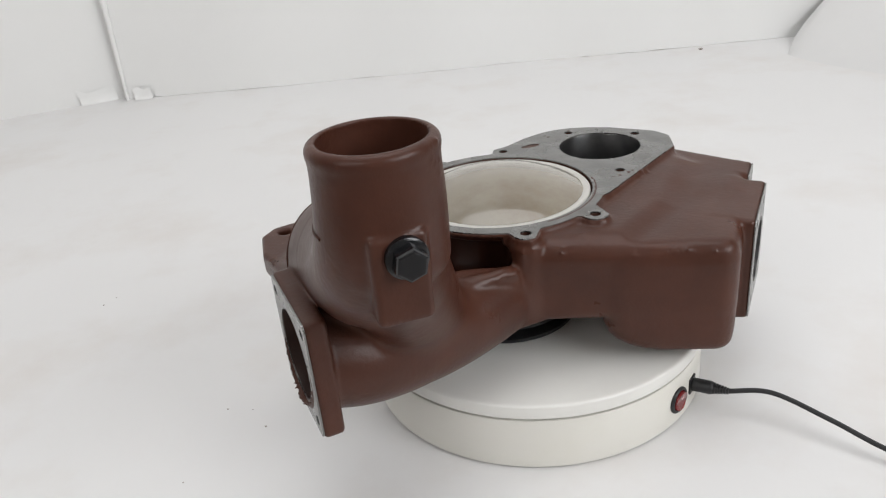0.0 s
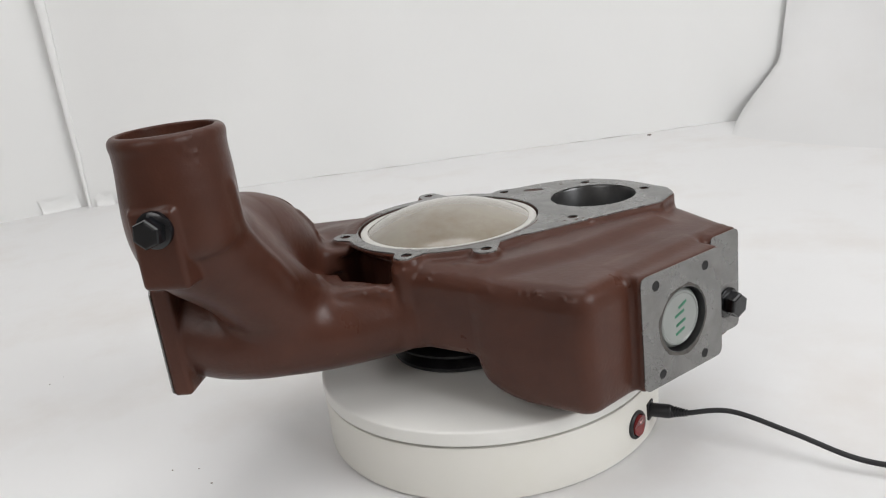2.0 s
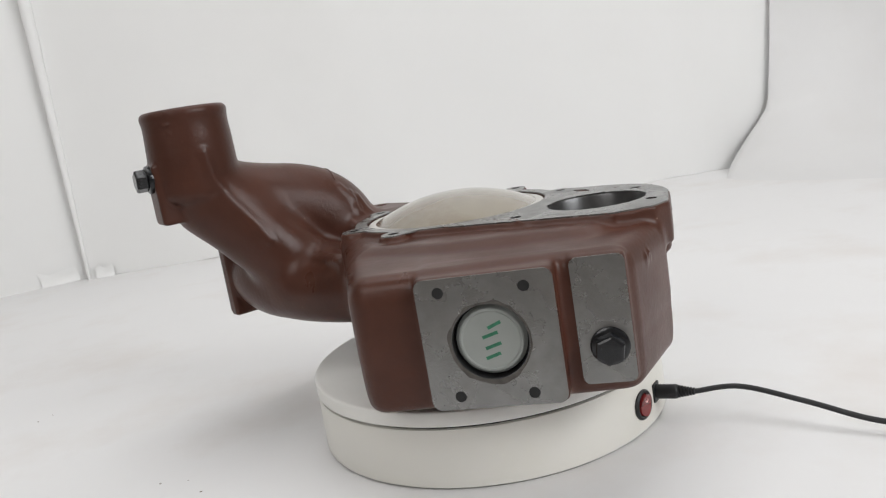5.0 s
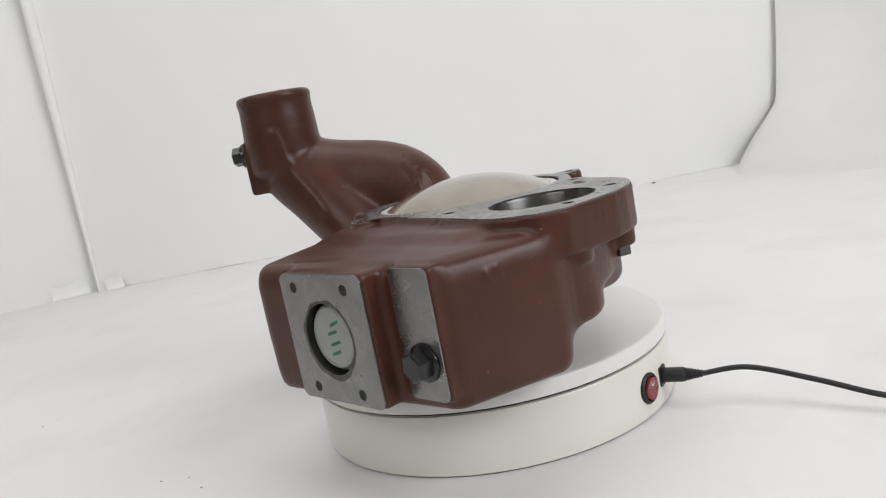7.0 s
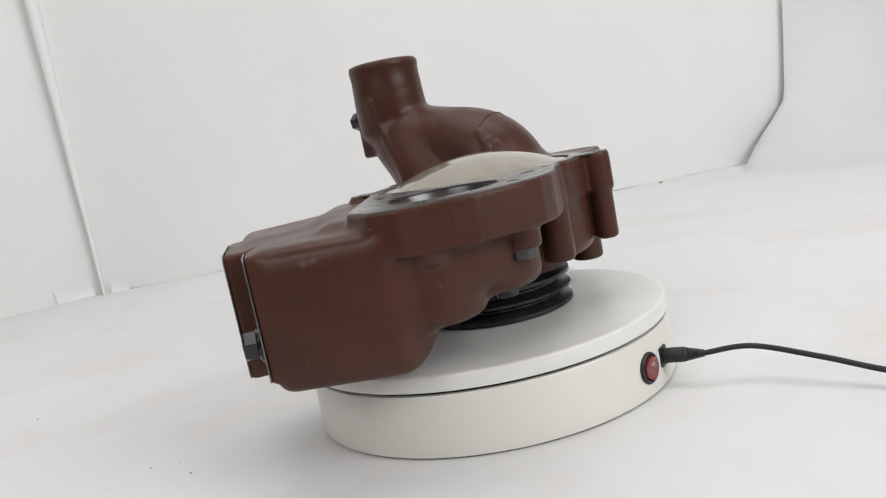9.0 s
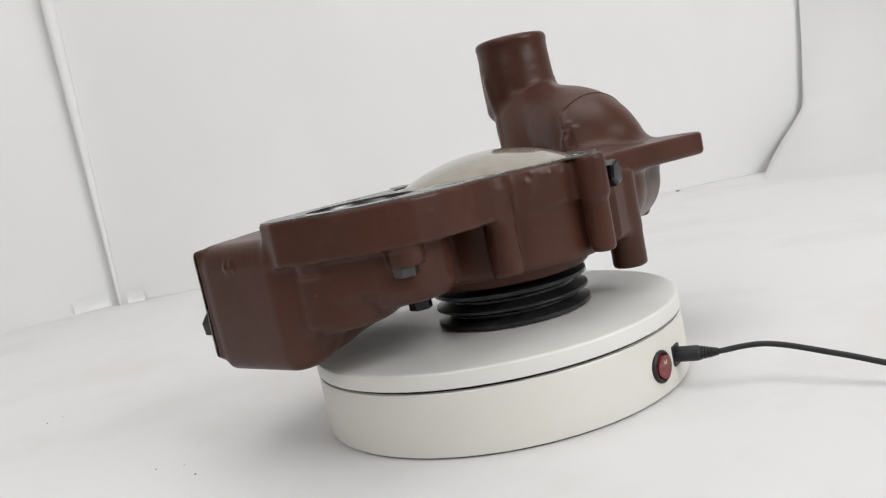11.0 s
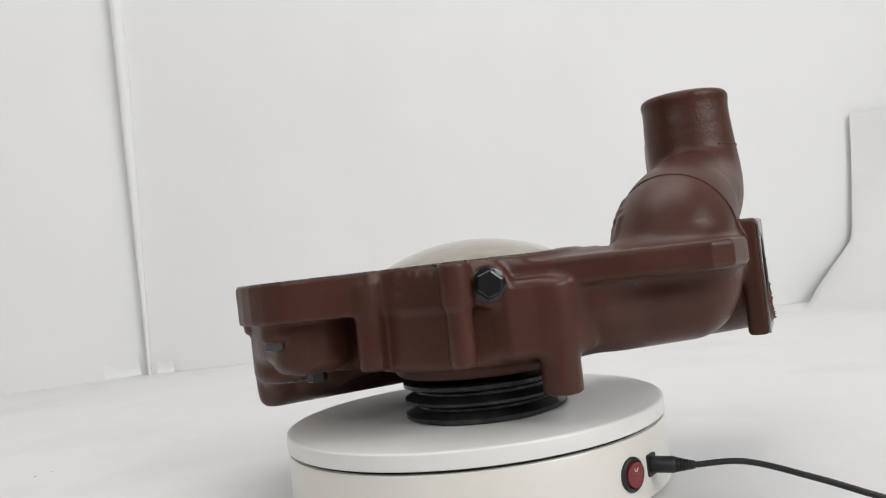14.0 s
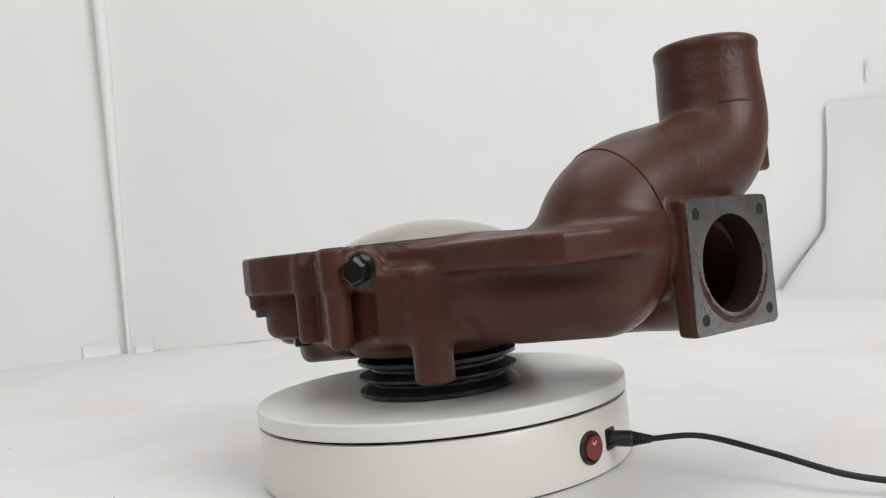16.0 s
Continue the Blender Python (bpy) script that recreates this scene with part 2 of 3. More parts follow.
def hollow(points, radii):
    """A round passage cut along a line of points."""
    lo = np.min(points, axis=0) - max(radii)
    hi = np.max(points, axis=0) + max(radii)
    sl, x, y, z = block(lo, hi)
    for (a, b), (ra, rb) in zip(zip(points, points[1:]), zip(radii, radii[1:])):
        e = b - a
        t = np.clip(((x - a[0]) * e[0] + (y - a[1]) * e[1] + (z - a[2]) * e[2]) / float(e @ e), 0, 1)
        cut(sl, np.sqrt((x - a[0] - t * e[0]) ** 2 + (y - a[1] - t * e[1]) ** 2 + (z - a[2] - t * e[2]) ** 2) - (ra + (rb - ra) * t))


def turned_block(place, angle, hx, hy, depth, r=0.003, k=0.005, remove=False, round_hole=0.0):
    """A block (or a round bar) whose outer face stands at place, facing out level towards angle; hx across, hy up, depth inwards."""
    a = radians(angle)
    n, s = (math.cos(a), math.sin(a)), (-math.sin(a), math.cos(a))
    reach = max(hx, depth) + 0.01
    sl, x, y, z = block((place[0] - reach, place[1] - reach, place[2] - hy), (place[0] + reach, place[1] + reach, place[2] + hy))
    u = (x - place[0]) * s[0] + (y - place[1]) * s[1]
    w = (x - place[0]) * n[0] + (y - place[1]) * n[1] + depth / 2
    v = z - place[2]
    if round_hole:
        d = extrude(np.sqrt(u ** 2 + v ** 2) - round_hole, w, -depth / 2, depth / 2, r)
    else:
        q = [np.abs(u) - hx + r + 0 * v, np.abs(v) - hy + r + 0 * u, np.abs(w) - depth / 2 + r + 0 * v]
        d = np.minimum(np.maximum(np.maximum(q[0], q[1]), q[2]), 0) + np.sqrt(sum(np.maximum(i, 0) ** 2 for i in q)) - r
    cut(sl, d) if remove else add(sl, d, k)


def field_mesh(name):
    """The skin of the field as a mesh of quads."""
    f = FIELD
    neg = f < 0
    c = [slice(0, -1), slice(1, None)]
    total = sum(neg[c[i], c[j], c[k]].astype(np.int8) for i in (0, 1) for j in (0, 1) for k in (0, 1))
    cells = np.argwhere((total > 0) & (total < 8))
    index = np.full(total.shape, -1, np.int64)
    index[tuple(cells.T)] = np.arange(len(cells))
    acc, cnt = np.zeros((len(cells), 3)), np.zeros(len(cells))
    corners = [np.array((i, j, k)) for i in (0, 1) for j in (0, 1) for k in (0, 1)]
    for a in corners:
        for axis in range(3):
            if a[axis] == 0:
                b = a.copy()
                b[axis] = 1
                fa, fb = f[tuple((cells + a).T)], f[tuple((cells + b).T)]
                hit = (fa < 0) != (fb < 0)
                t = np.where(hit, fa / np.where(hit, fa - fb, 1), 0)
                acc += hit[:, None] * (a + t[:, None] * (b - a))
                cnt += hit
    co = LOW + STEP * (cells + acc / cnt[:, None])
    for _ in range(3):          # settle the points on the skin
        g = (co - LOW) / STEP
        i0 = np.clip(np.floor(g).astype(int), 0, np.array(SHAPE) - 2)
        w = g - i0
        val, grad = np.zeros(len(co)), np.zeros((len(co), 3))
        for a in corners:
            fa = f[tuple((i0 + a).T)]
            ws = np.where(a, w, 1 - w)
            val += fa * ws.prod(1)
            for ax in range(3):
                o = [i for i in range(3) if i != ax]
                grad[:, ax] += fa * (1 if a[ax] else -1) * ws[:, o].prod(1) / STEP
        move = -val[:, None] * grad / np.maximum((grad ** 2).sum(1), 0.05)[:, None]
        co = co + np.clip(move, -0.3 * STEP, 0.3 * STEP)
    quads = []
    for axis in range(3):
        u, v = (axis + 1) % 3, (axis + 2) % 3
        a = [slice(None)] * 3
        b = [slice(None)] * 3
        a[axis], b[axis] = slice(0, -1), slice(1, None)
        na, nb = neg[tuple(a)], neg[tuple(b)]
        e = np.argwhere(na != nb)
        e = e[(e[:, u] > 0) & (e[:, v] > 0) & (e[:, u] < total.shape[u]) & (e[:, v] < total.shape[v])]
        flip = ~na[tuple(e.T)]
        du, dv = np.eye(3, dtype=int)[u], np.eye(3, dtype=int)[v]
        q = np.stack([index[tuple((e - o).T)] for o in (du + dv, dv, 0 * du, du)], 1)
        q[flip] = q[flip][:, ::-1]
        quads.append(q)
    quads = np.concatenate(quads)
    # even out the grid's terraces without shrinking the form
    ends = np.concatenate([quads, np.roll(quads, 1, 1)]).ravel()
    others = np.concatenate([np.roll(quads, 1, 1), quads]).ravel()
    count = np.maximum(np.bincount(ends, minlength=len(co)), 1)
    for weight in (0.55, -0.56, 0.55, -0.56, 0.55, -0.56, 0.5):
        mean = np.stack([np.bincount(ends, co[others, ax], len(co)) for ax in range(3)], 1) / count[:, None]
        co = co + weight * (mean - co)
    me = bpy.data.meshes.new(name)
    me.vertices.add(len(co))
    me.vertices.foreach_set("co", co.ravel())
    me.loops.add(quads.size)
    me.loops.foreach_set("vertex_index", quads.ravel().astype(np.int32))
    me.polygons.add(len(quads))
    me.polygons.foreach_set("loop_start", np.arange(0, quads.size, 4, dtype=np.int32))
    me.update(calc_edges=True)
    me.validate()
    me.polygons.foreach_set("use_smooth", [True] * len(me.polygons))
    return me


def settle(p, lift=0.0):
    """The nearest place on the casting's skin, or a little above it."""
    p = np.array(p, float)
    for _ in range(12):
        g = (p - LOW) / STEP
        i = np.clip(np.round(g).astype(int), 2, np.array(SHAPE) - 3)
        grad = np.array([FIELD[tuple(i + e)] - FIELD[tuple(i - e)] for e in np.eye(3, dtype=int) * 2]) / (4 * STEP)
        n = grad / (np.linalg.norm(grad) + 1e-9)
        val = FIELD[tuple(i)] + grad @ (p - (LOW + STEP * i))
        p = p - n * np.clip(val - lift, -0.004, 0.004)
    return Vector(p)


def seam_on_skin(points, radius, parent, steps=8):
    """A raised seam laid on the casting through a few places."""
    pts = [np.array(q, float) for q in points]
    line = [settle(a + (b - a) * k / steps, radius * 0.2) for a, b in zip(pts, pts[1:]) for k in range(steps)] + [settle(pts[-1], radius * 0.2)]
    line = [line[0]] + [(a + 2 * b + c) / 4 for a, b, c in zip(line, line[1:], line[2:])] + [line[-1]]
    return part("mould_seam", tube(line, radius, 8), PAINT, parent, smooth=60)


def ridge(points, r, sink, steps=10):
    """A soft raised line on the casting through a few places."""
    pts = [np.array(q, float) for q in points]
    line = [np.array(settle(a + (b - a) * k / steps, -sink)) for a, b in zip(pts, pts[1:]) for k in range(steps)] + [np.array(settle(pts[-1], -sink))]
    sweep(line, [r] * len(line), 0.004)


def lumps(points, count, spread, big, seed):
    """Beads of thick paint and mould grit strewn on the casting along a line."""
    rng = random.Random(seed)
    pts = [np.array(q, float) for q in points]
    for _ in range(count):
        i = rng.randrange(len(pts) - 1)
        p = pts[i] + (pts[i + 1] - pts[i]) * rng.random() + np.array([rng.gauss(0, spread) for _ in range(3)])
        r = big * (0.6 + 0.7 * rng.random())
        q = np.array(settle(p, -0.45 * r))
        sweep([q, q + 0.0012 * np.array([rng.uniform(-1, 1) for _ in range(3)])], [r, r * 0.8], 0.0012)


def bezier(points, steps):
    out = []
    for i in range(steps + 1):
        q = [np.array(p, float) for p in points]
        t = i / steps
        while len(q) > 1:
            q = [a * (1 - t) + b * t for a, b in zip(q, q[1:])]
        out.append(q[0])
    return out


# ---- the studio ----
def wall_slab(name, a, b, height, thick, mat, label, z0=0.0):
    """A standing wall between two plan points; its thickness goes to the right of the way from a to b."""
    d = Vector((b[0] - a[0], b[1] - a[1])).normalized()
    n = Vector((d.y, -d.x)) * thick
    bm = prism([a, b, (b[0] + n.x, b[1] + n.y), (a[0] + n.x, a[1] + n.y)], z0, height)
    return tagged(part(name, bm, mat), label, "wall", kind="structure")


ROOM = 2.2


def build_studio():
    # Unseen grey ground, added so the steel faces reflect something dark.
    floor = part("floor", prism([(-2.6, -2.1), (1.9, -2.1), (1.9, 1.6), (-2.6, 1.6)], -0.05, -0.004), UNSEEN_GREY)
    tagged(floor, "unseen grey floor added under and beyond the paper", "floor", kind="structure")
    paper = part("floor_paper", prism([(-2.2, -0.42), (1.30, -0.42), (1.30, 1.25), (-2.2, 1.25)], -0.004, 0), PAPER)
    tagged(paper, "white paper floor with faint smudges", "floor", kind="structure")
    # the back board: a slightly wavy panel
    bm = bmesh.new()
    n = 100
    grid = []
    for i in range(n + 1):
        x = -0.713 + 2.62 * i / n
        row = []
        for j in range(31):
            z = ROOM * j / 30
            wave = 0.0035 * math.sin(x * 9.0 + 1.0) + 0.003 * math.sin(x * 17 + z * 2) * (1 - min(1, z))
            lift = 0.0 if j else 0.0002 + 0.0018 * noise.noise(Vector((x * 14, 3.1, 0))) + 0.0016 * noise.noise(Vector((x * 47, 7.7, 0)))
            row.append(bm.verts.new((x, 0.957 + 0.055 * (x + 0.713) + wave, z + lift)))
        grid.append(row)
    for i in range(n):
        for j in range(30):
            bm.faces.new((grid[i][j], grid[i + 1][j], grid[i + 1][j + 1], grid[i][j + 1]))
    ext = bmesh.ops.extrude_face_region(bm, geom=bm.faces[:])
    bmesh.ops.translate(bm, vec=(0, 0.018, 0), verts=[v for v in ext["geom"] if isinstance(v, bmesh.types.BMVert)])
    tagged(part("wall_back", bm, WALL, smooth=40), "white backdrop board behind the turntable", "wall", kind="structure")
    # rounded edge strip of the board
    bm = bmesh.new()
    rings = []
    for z in (0, 0.1, 0.2, 0.3, 0.4, 0.5, 0.6, 1.0, 1.6, ROOM):
        r = 0.003 + 0.0095 * min(1, z / 0.6)
        cx, cy = -0.7155 + r, 0.9572 + 0.25 * r + 0.001 * math.sin(9 * z)
        rings.append([bm.verts.new((cx + r * math.cos(radians(12 * i)), cy + r * math.sin(radians(12 * i)), z)) for i in range(30)])
    for a, b in zip(rings, rings[1:]):
        for i in range(30):
            bm.faces.new((a[i - 1], a[i], b[i], b[i - 1]))
    bm.faces.new(rings[0])
    bm.faces.new(rings[-1])
    bmesh.ops.recalc_face_normals(bm, faces=bm.faces[:])
    tagged(part("trim", bm, WALL, smooth=50), "white rounded edge strip of the backdrop", "trim", kind="structure")
    wall_slab("wall_left", (-0.690, 0.996), (-2.6, 0.114), ROOM, 0.05, WALL, "white painted side wall")
    # Three unseen walls and a ceiling, added to hold in and dim the light.
    wall_slab("wall_side", (1.9, 1.2), (1.9, -2.1), ROOM, -0.05, UNSEEN_GREY, "unseen grey wall added to close the room")
    wall_slab("wall_rear", (1.95, -2.1), (-2.65, -2.1), ROOM, -0.05, UNSEEN_GREY, "unseen grey wall added behind the camera")
    wall_slab("wall_far_left", (-2.6, -2.1), (-2.6, 0.119), ROOM, -0.05, UNSEEN_GREY, "unseen grey wall added to close the room")
    top = part("ceiling", prism([(-2.7, -2.2), (2.0, -2.2), (2.0, 1.7), (-2.7, 1.7)], ROOM, ROOM + 0.05), WALL)
    tagged(top, "unseen white ceiling added to close the room", "ceiling", kind="structure")
    # the floor paper sweeps up before the backdrop; its near end is cut aslant (left end, depth, height)
    profile = [(0.50, 0.860, -0.0008), (0.525, 0.910, 0.0003), (0.542, 0.945, 0.0020), (0.552, 0.965, 0.0060), (0.562, 0.980, 0.0130), (0.582, 0.997, 0.0310),
               (0.607, 1.007, 0.0560), (0.632, 1.013, 0.0810), (0.655, 1.017, 0.1070), (0.661, 1.0185, 0.1250), (0.666, 1.020, 0.160),
               (0.676, 1.022, 0.240), (0.682, 1.024, 0.300), (0.684, 1.025, 0.335), (0.690, 1.026, 0.346)]
    bm = bmesh.new()
    rows = []
    for j in range(25):
        f = (j / 24) ** 1.5
        ease = min(1, 4 * f) ** 0.7
        rows.append([bm.verts.new((x + (1.25 - x) * f, y + 0.055 * (1.25 - x) * f - 0.30 * ease * (1 - max(z, 0) / 0.346) ** 4, z + 0.004 * f * z / 0.3)) for x, y, z in profile])
    for r0, r1 in zip(rows, rows[1:]):
        for i in range(len(profile) - 1):
            bm.faces.new((r0[i], r0[i + 1], r1[i + 1], r1[i]))
    ext = bmesh.ops.extrude_face_region(bm, geom=bm.faces[:])
    bmesh.ops.translate(bm, vec=(0, 0.0008, -0.0004), verts=[v for v in ext["geom"] if isinstance(v, bmesh.types.BMVert)])
    tagged(part("paper_sweep", bm, SWEEP, smooth=60), "white paper sheet curling up from the floor", "paper", kind="structure")


build_studio()


# ---- the turntable ----
PLATTER_TOP = 0.0500


def build_turntable():
    table = new("turntable")
    tagged(table, "round white electric turntable with a red rocker switch", "turntable")
    table.location = (0.0022, 0, 0)
    part("base", lathe([(0, 0.0010), (0.1232, 0.0010), (0.1239, 0.0018), (0.1239, 0.006), (0.1236, 0.0370), (0.1230, 0.0380), (0, 0.0380)], 160),
         WHITE_ENAMEL, table, smooth=40)
    part("foot_ring", lathe([(0, 0), (0.1218, 0), (0.1218, 0.0011), (0, 0.0011)], 120), DARK, table, "thin dark foot")
    # Black filler that paints the shade between base and platter.
    part("gap_shade_ring", lathe([(0, 0.0379), (0.1200, 0.0379), (0.1200, 0.0402), (0, 0.0402)], 120), DARK, table, "black ring standing for the shade under the platter")
    platter = part("platter", lathe([(0, 0.0401), (0.1234, 0.0401), (0.1239, 0.0406), (0.1239, 0.0485), (0.1236, 0.0493), (0.1228, 0.0498), (0.121, PLATTER_TOP), (0.06, PLATTER_TOP), (0, PLATTER_TOP)], 160),
                   PLATTER, table, "white turning platter", smooth=40)
    # rocker switch
    at = Vector((0.0895, -0.0826, 0.0187))
    ang = math.degrees(math.atan2(at.y, at.x))
    bezel = part("switch_bezel", lathe([(0, -0.004), (0.0097, -0.004), (0.0097, 0.0012), (0.0088, 0.0021), (0.0078, 0.0021), (0.0076, 0.0008), (0, 0.0008)], 48), RUBBER, table, "black round switch bezel", smooth=35)
    base_at = Vector((math.cos(radians(ang)), math.sin(radians(ang)), 0)) * 0.1235
    bezel.matrix_basis = facing((base_at.x, base_at.y, at.z), ang)
    bm = bmesh.new()
    pts = ring(0, 0, 0.0074, 32)
    low = [bm.verts.new((x, y, 0)) for x, y in pts]
    high = [bm.verts.new((x * 0.94, y * 0.94, 0.0022 + 0.0016 * abs(y + 0.002) / 0.0074)) for x, y in pts]
    for i in range(32):
        bm.faces.new((low[i - 1], low[i], high[i], high[i - 1]))
    bm.faces.new(high)
    rocker = part("rocker", bm, RED, bezel, "red rocker")
    mark = part("rocker_mark", lathe([(0.0011, 0.0), (0.0016, 0.0), (0.0016, 0.0006), (0.0011, 0.0006)], 20, closed=True), MARK, bezel, "small pale ring mark")
    mark.matrix_basis = pose(0, 0.0035, 0.0030)
    # power socket
    sock = part("power_socket", prism(rounded_rect(0.0052, 0.0062, 0.0012), -0.003, 0.0012), RUBBER, table, "black power socket")
    a2 = radians(-33.0)
    sock.matrix_basis = facing((0.1235 * math.cos(a2), 0.1235 * math.sin(a2), 0.019), math.degrees(a2))
    return table, platter, Vector((0.0022 + 0.1235 * math.cos(a2), 0.1235 * math.sin(a2), 0.019))


def build_cable(start):
    cord = new("power_cable")
    tagged(cord, "thin black power cable with a barrel plug", "cable")
    end = Vector((0.1262, -0.0780, 0.0197))
    way = (end - start).normalized()
    place = look(start, start - way)
    plug = part("plug", lathe([(0, 0.0005), (0.0043, 0.0005), (0.0047, 0.0015), (0.0047, 0.0135), (0.0042, 0.0150), (0.0036, 0.0155), (0, 0.0155)], 28), RUBBER, cord, "black barrel plug", smooth=40)
    plug.matrix_basis = place
    prof = [(0, 0.0150)]
    for i in range(6):
        z = 0.0152 + 0.0018 * i
        r = 0.0040 - 0.00033 * i
        prof += [(r, z), (r, z + 0.0011), (r - 0.0008, z + 0.0012), (r - 0.0008, z + 0.0017)]
    prof += [(0, 0.0262)]
    boot = part("strain_relief", lathe(prof, 24), RUBBER, cord, "ribbed strain relief", smooth=30)
    boot.matrix_basis = place
    ctrl = [(0.1225, -0.0762, 0.0195), (0.1285, -0.0790, 0.0198), (0.155, -0.0845, 0.0206), (0.184, -0.1090, 0.0155), (0.213, -0.1351, 0.0090), (0.245, -0.148, 0.0060), (0.29, -0.160, 0.0035), (0.36, -0.175, 0.0020), (0.5, -0.22, 0.0020), (0.8, -0.38, 0.0020), (0.93, -0.40, 0.0020)]
    c = [Vector(p) for p in ctrl]
    c = [c[0] - (c[1] - c[0])] + c + [c[-1] + (c[-1] - c[-2])]
    line = []
    for i in range(1, len(c) - 2):
        for k in range(10):
            t = k / 10
            line.append(0.5 * (2 * c[i] + (c[i + 1] - c[i - 1]) * t + (2 * c[i - 1] - 5 * c[i] + 4 * c[i + 1] - c[i + 2]) * t * t + (3 * c[i] - c[i - 1] - 3 * c[i + 1] + c[i + 2]) * t ** 3))
    part("cord", tube(line, 0.0017, 12), RUBBER, cord, "thin black cord", smooth=60)


def tape(a, b, height, lean):
    """A strip of tape standing from the floor against a wall."""
    d = Vector((b[0] - a[0], b[1] - a[1], 0))
    n = Vector((d.y, -d.x, 0)).normalized()
    bm = bmesh.new()
    rows = []
    for j, (z, off) in enumerate(((0.0005, 0.006), (0.0008, 0.003), (0.003, 0.0012), (height * 0.6, lean), (height, lean * 1.3))):
        rows.append([bm.verts.new(Vector((a[0], a[1], z * (1 + 0.22 * math.sin(7 * t + 2 * a[0] * 50)))) + d * (t + 0.05 * math.sin(5 * z / height)) + n * (off + 0.0009 * math.sin(9 * t + j))) for t in (0, 0.3, 0.65, 1.0)])
    for r0, r1 in zip(rows, rows[1:]):
        for i in range(3):
            bm.faces.new((r0[i], r0[i + 1], r1[i + 1], r1[i]))
    ext = bmesh.ops.extrude_face_region(bm, geom=bm.faces[:])
    bmesh.ops.translate(bm, vec=n * 0.0003, verts=[v for v in ext["geom"] if isinstance(v, bmesh.types.BMVert)])
    return tagged(part("tape", bm, TAPE, smooth=50), "strip of glossy white tape at the foot of the wall", "tape", group="tape at the wall")


def crumb(x, y, size):
    bm = bmesh.new()
    bmesh.ops.create_icosphere(bm, subdivisions=1, radius=size)
    for v in bm.verts:
        v.co.x *= 1.3 + 0.3 * math.sin(v.co.y * 900)
        v.co.z = v.co.z * 0.5 + size * 0.45
    ob = part("crumb", bm, SPECK)
    ob.location = (x, y, 0)
    return tagged(ob, "tiny dark crumb on the white floor", "crumb", group="crumbs on the floor")


tape((-0.800, 0.9425), (-0.738, 0.9715), 0.026, 0.001)
tape((-0.696, 0.9550), (-0.662, 0.9570), 0.022, 0.001)
# a loose curl of tape higher up on the backdrop
bm = bmesh.new()
curl = [[bm.verts.new((0.772 + 0.003 * math.sin(a) + 0.004 * h, 1.0335 - 0.005 * math.cos(a) * (0.35 + 0.65 * h), 0.385 + 0.04 * h)) for a in [radians(-80 + 20 * i) for i in range(9)]] for h in (0, 0.25, 0.5, 0.75, 1.0)]
for r0, r1 in zip(curl, curl[1:]):
    for i in range(8):
        bm.faces.new((r0[i], r0[i + 1], r1[i + 1], r1[i]))
ext = bmesh.ops.extrude_face_region(bm, geom=bm.faces[:])
bmesh.ops.translate(bm, vec=(0, 0.0006, 0), verts=[v for v in ext["geom"] if isinstance(v, bmesh.types.BMVert)])
tagged(part("tape", bm, TAPE, smooth=60), "loose curled strip of glossy tape on the backdrop", "tape", group="tape at the wall")
crumb(0.390, 0.984, 0.0036)
for x, y, size in ((-0.409, 0.136, 0.0008), (-0.402, 0.150, 0.0005), (-0.235, -0.042, 0.0007), (-0.200, -0.065, 0.0008), (-0.215, -0.044, 0.0005), (-0.244, -0.120, 0.0006)):
    crumb(x, y, size)
turntable, platter, socket_at = build_turntable()
build_cable(socket_at)


# ---- the water pump ----
CX, CY = -0.0180, 0.0010          # the shaft
FLANGE = 0.1468                   # height of the machined top
HOLES = dict(a=(-0.0117, 0.0799), b=(0.0442, 0.1140), c=(0.0965, 0.0999), d=(0.0710, 0.0208), e=(0.0424, -0.0533),
             f=(-0.0040, -0.0752), j=(-0.0745, -0.0483), k=(-0.0730, 0.0630))
BORE_AT, BORE_R = (0.0645, 0.0770), 0.0315
COVER_R = 0.0660
LOBE = [(-0.010, 0.091), (0.006, 0.108), (0.021, 0.1195), (0.034, 0.1245), (0.048, 0.1262), (0.062, 0.1248), (0.077, 0.121), (0.114, 0.102), (0.121, 0.091), (0.1195, 0.068), (0.094, 0.034), (0.076, 0.010), (0.052, -0.022), (0.0, 0.0)]
PLATE_ANGLE = -23.4
PN, PS = (math.cos(radians(PLATE_ANGLE)), math.sin(radians(PLATE_ANGLE))), (-math.sin(radians(PLATE_ANGLE)), math.cos(radians(PLATE_ANGLE)))


def on_side(s, n):
    """A plan point from its run along the box's side and its distance out."""
    return (PN[0] * n + PS[0] * s, PN[1] * n + PS[1] * s)


OUTLET_ANGLE = 206.0
OUTLET = (-0.1399, -0.1487, 0.1167)
PIPE = (-0.0764, -0.1794)


def flange_plan(x, y):
    d = poly_distance([(0.06 + 0.9 * (a - 0.06), 0.06 + 0.9 * (b - 0.06)) for a, b in LOBE], x, y) - 0.0072
    parts = [np.hypot(x - CX, y - CY) - 0.0745] + [np.hypot(x - HOLES[n][0], y - HOLES[n][1]) - 0.0092 for n in "akjfe"]
    for p in parts:
        h = np.clip(0.5 + 0.5 * (d - p) / 0.006, 0, 1)
        d = d * (1 - h) + p * h - 0.006 * h * (1 - h)
    return d


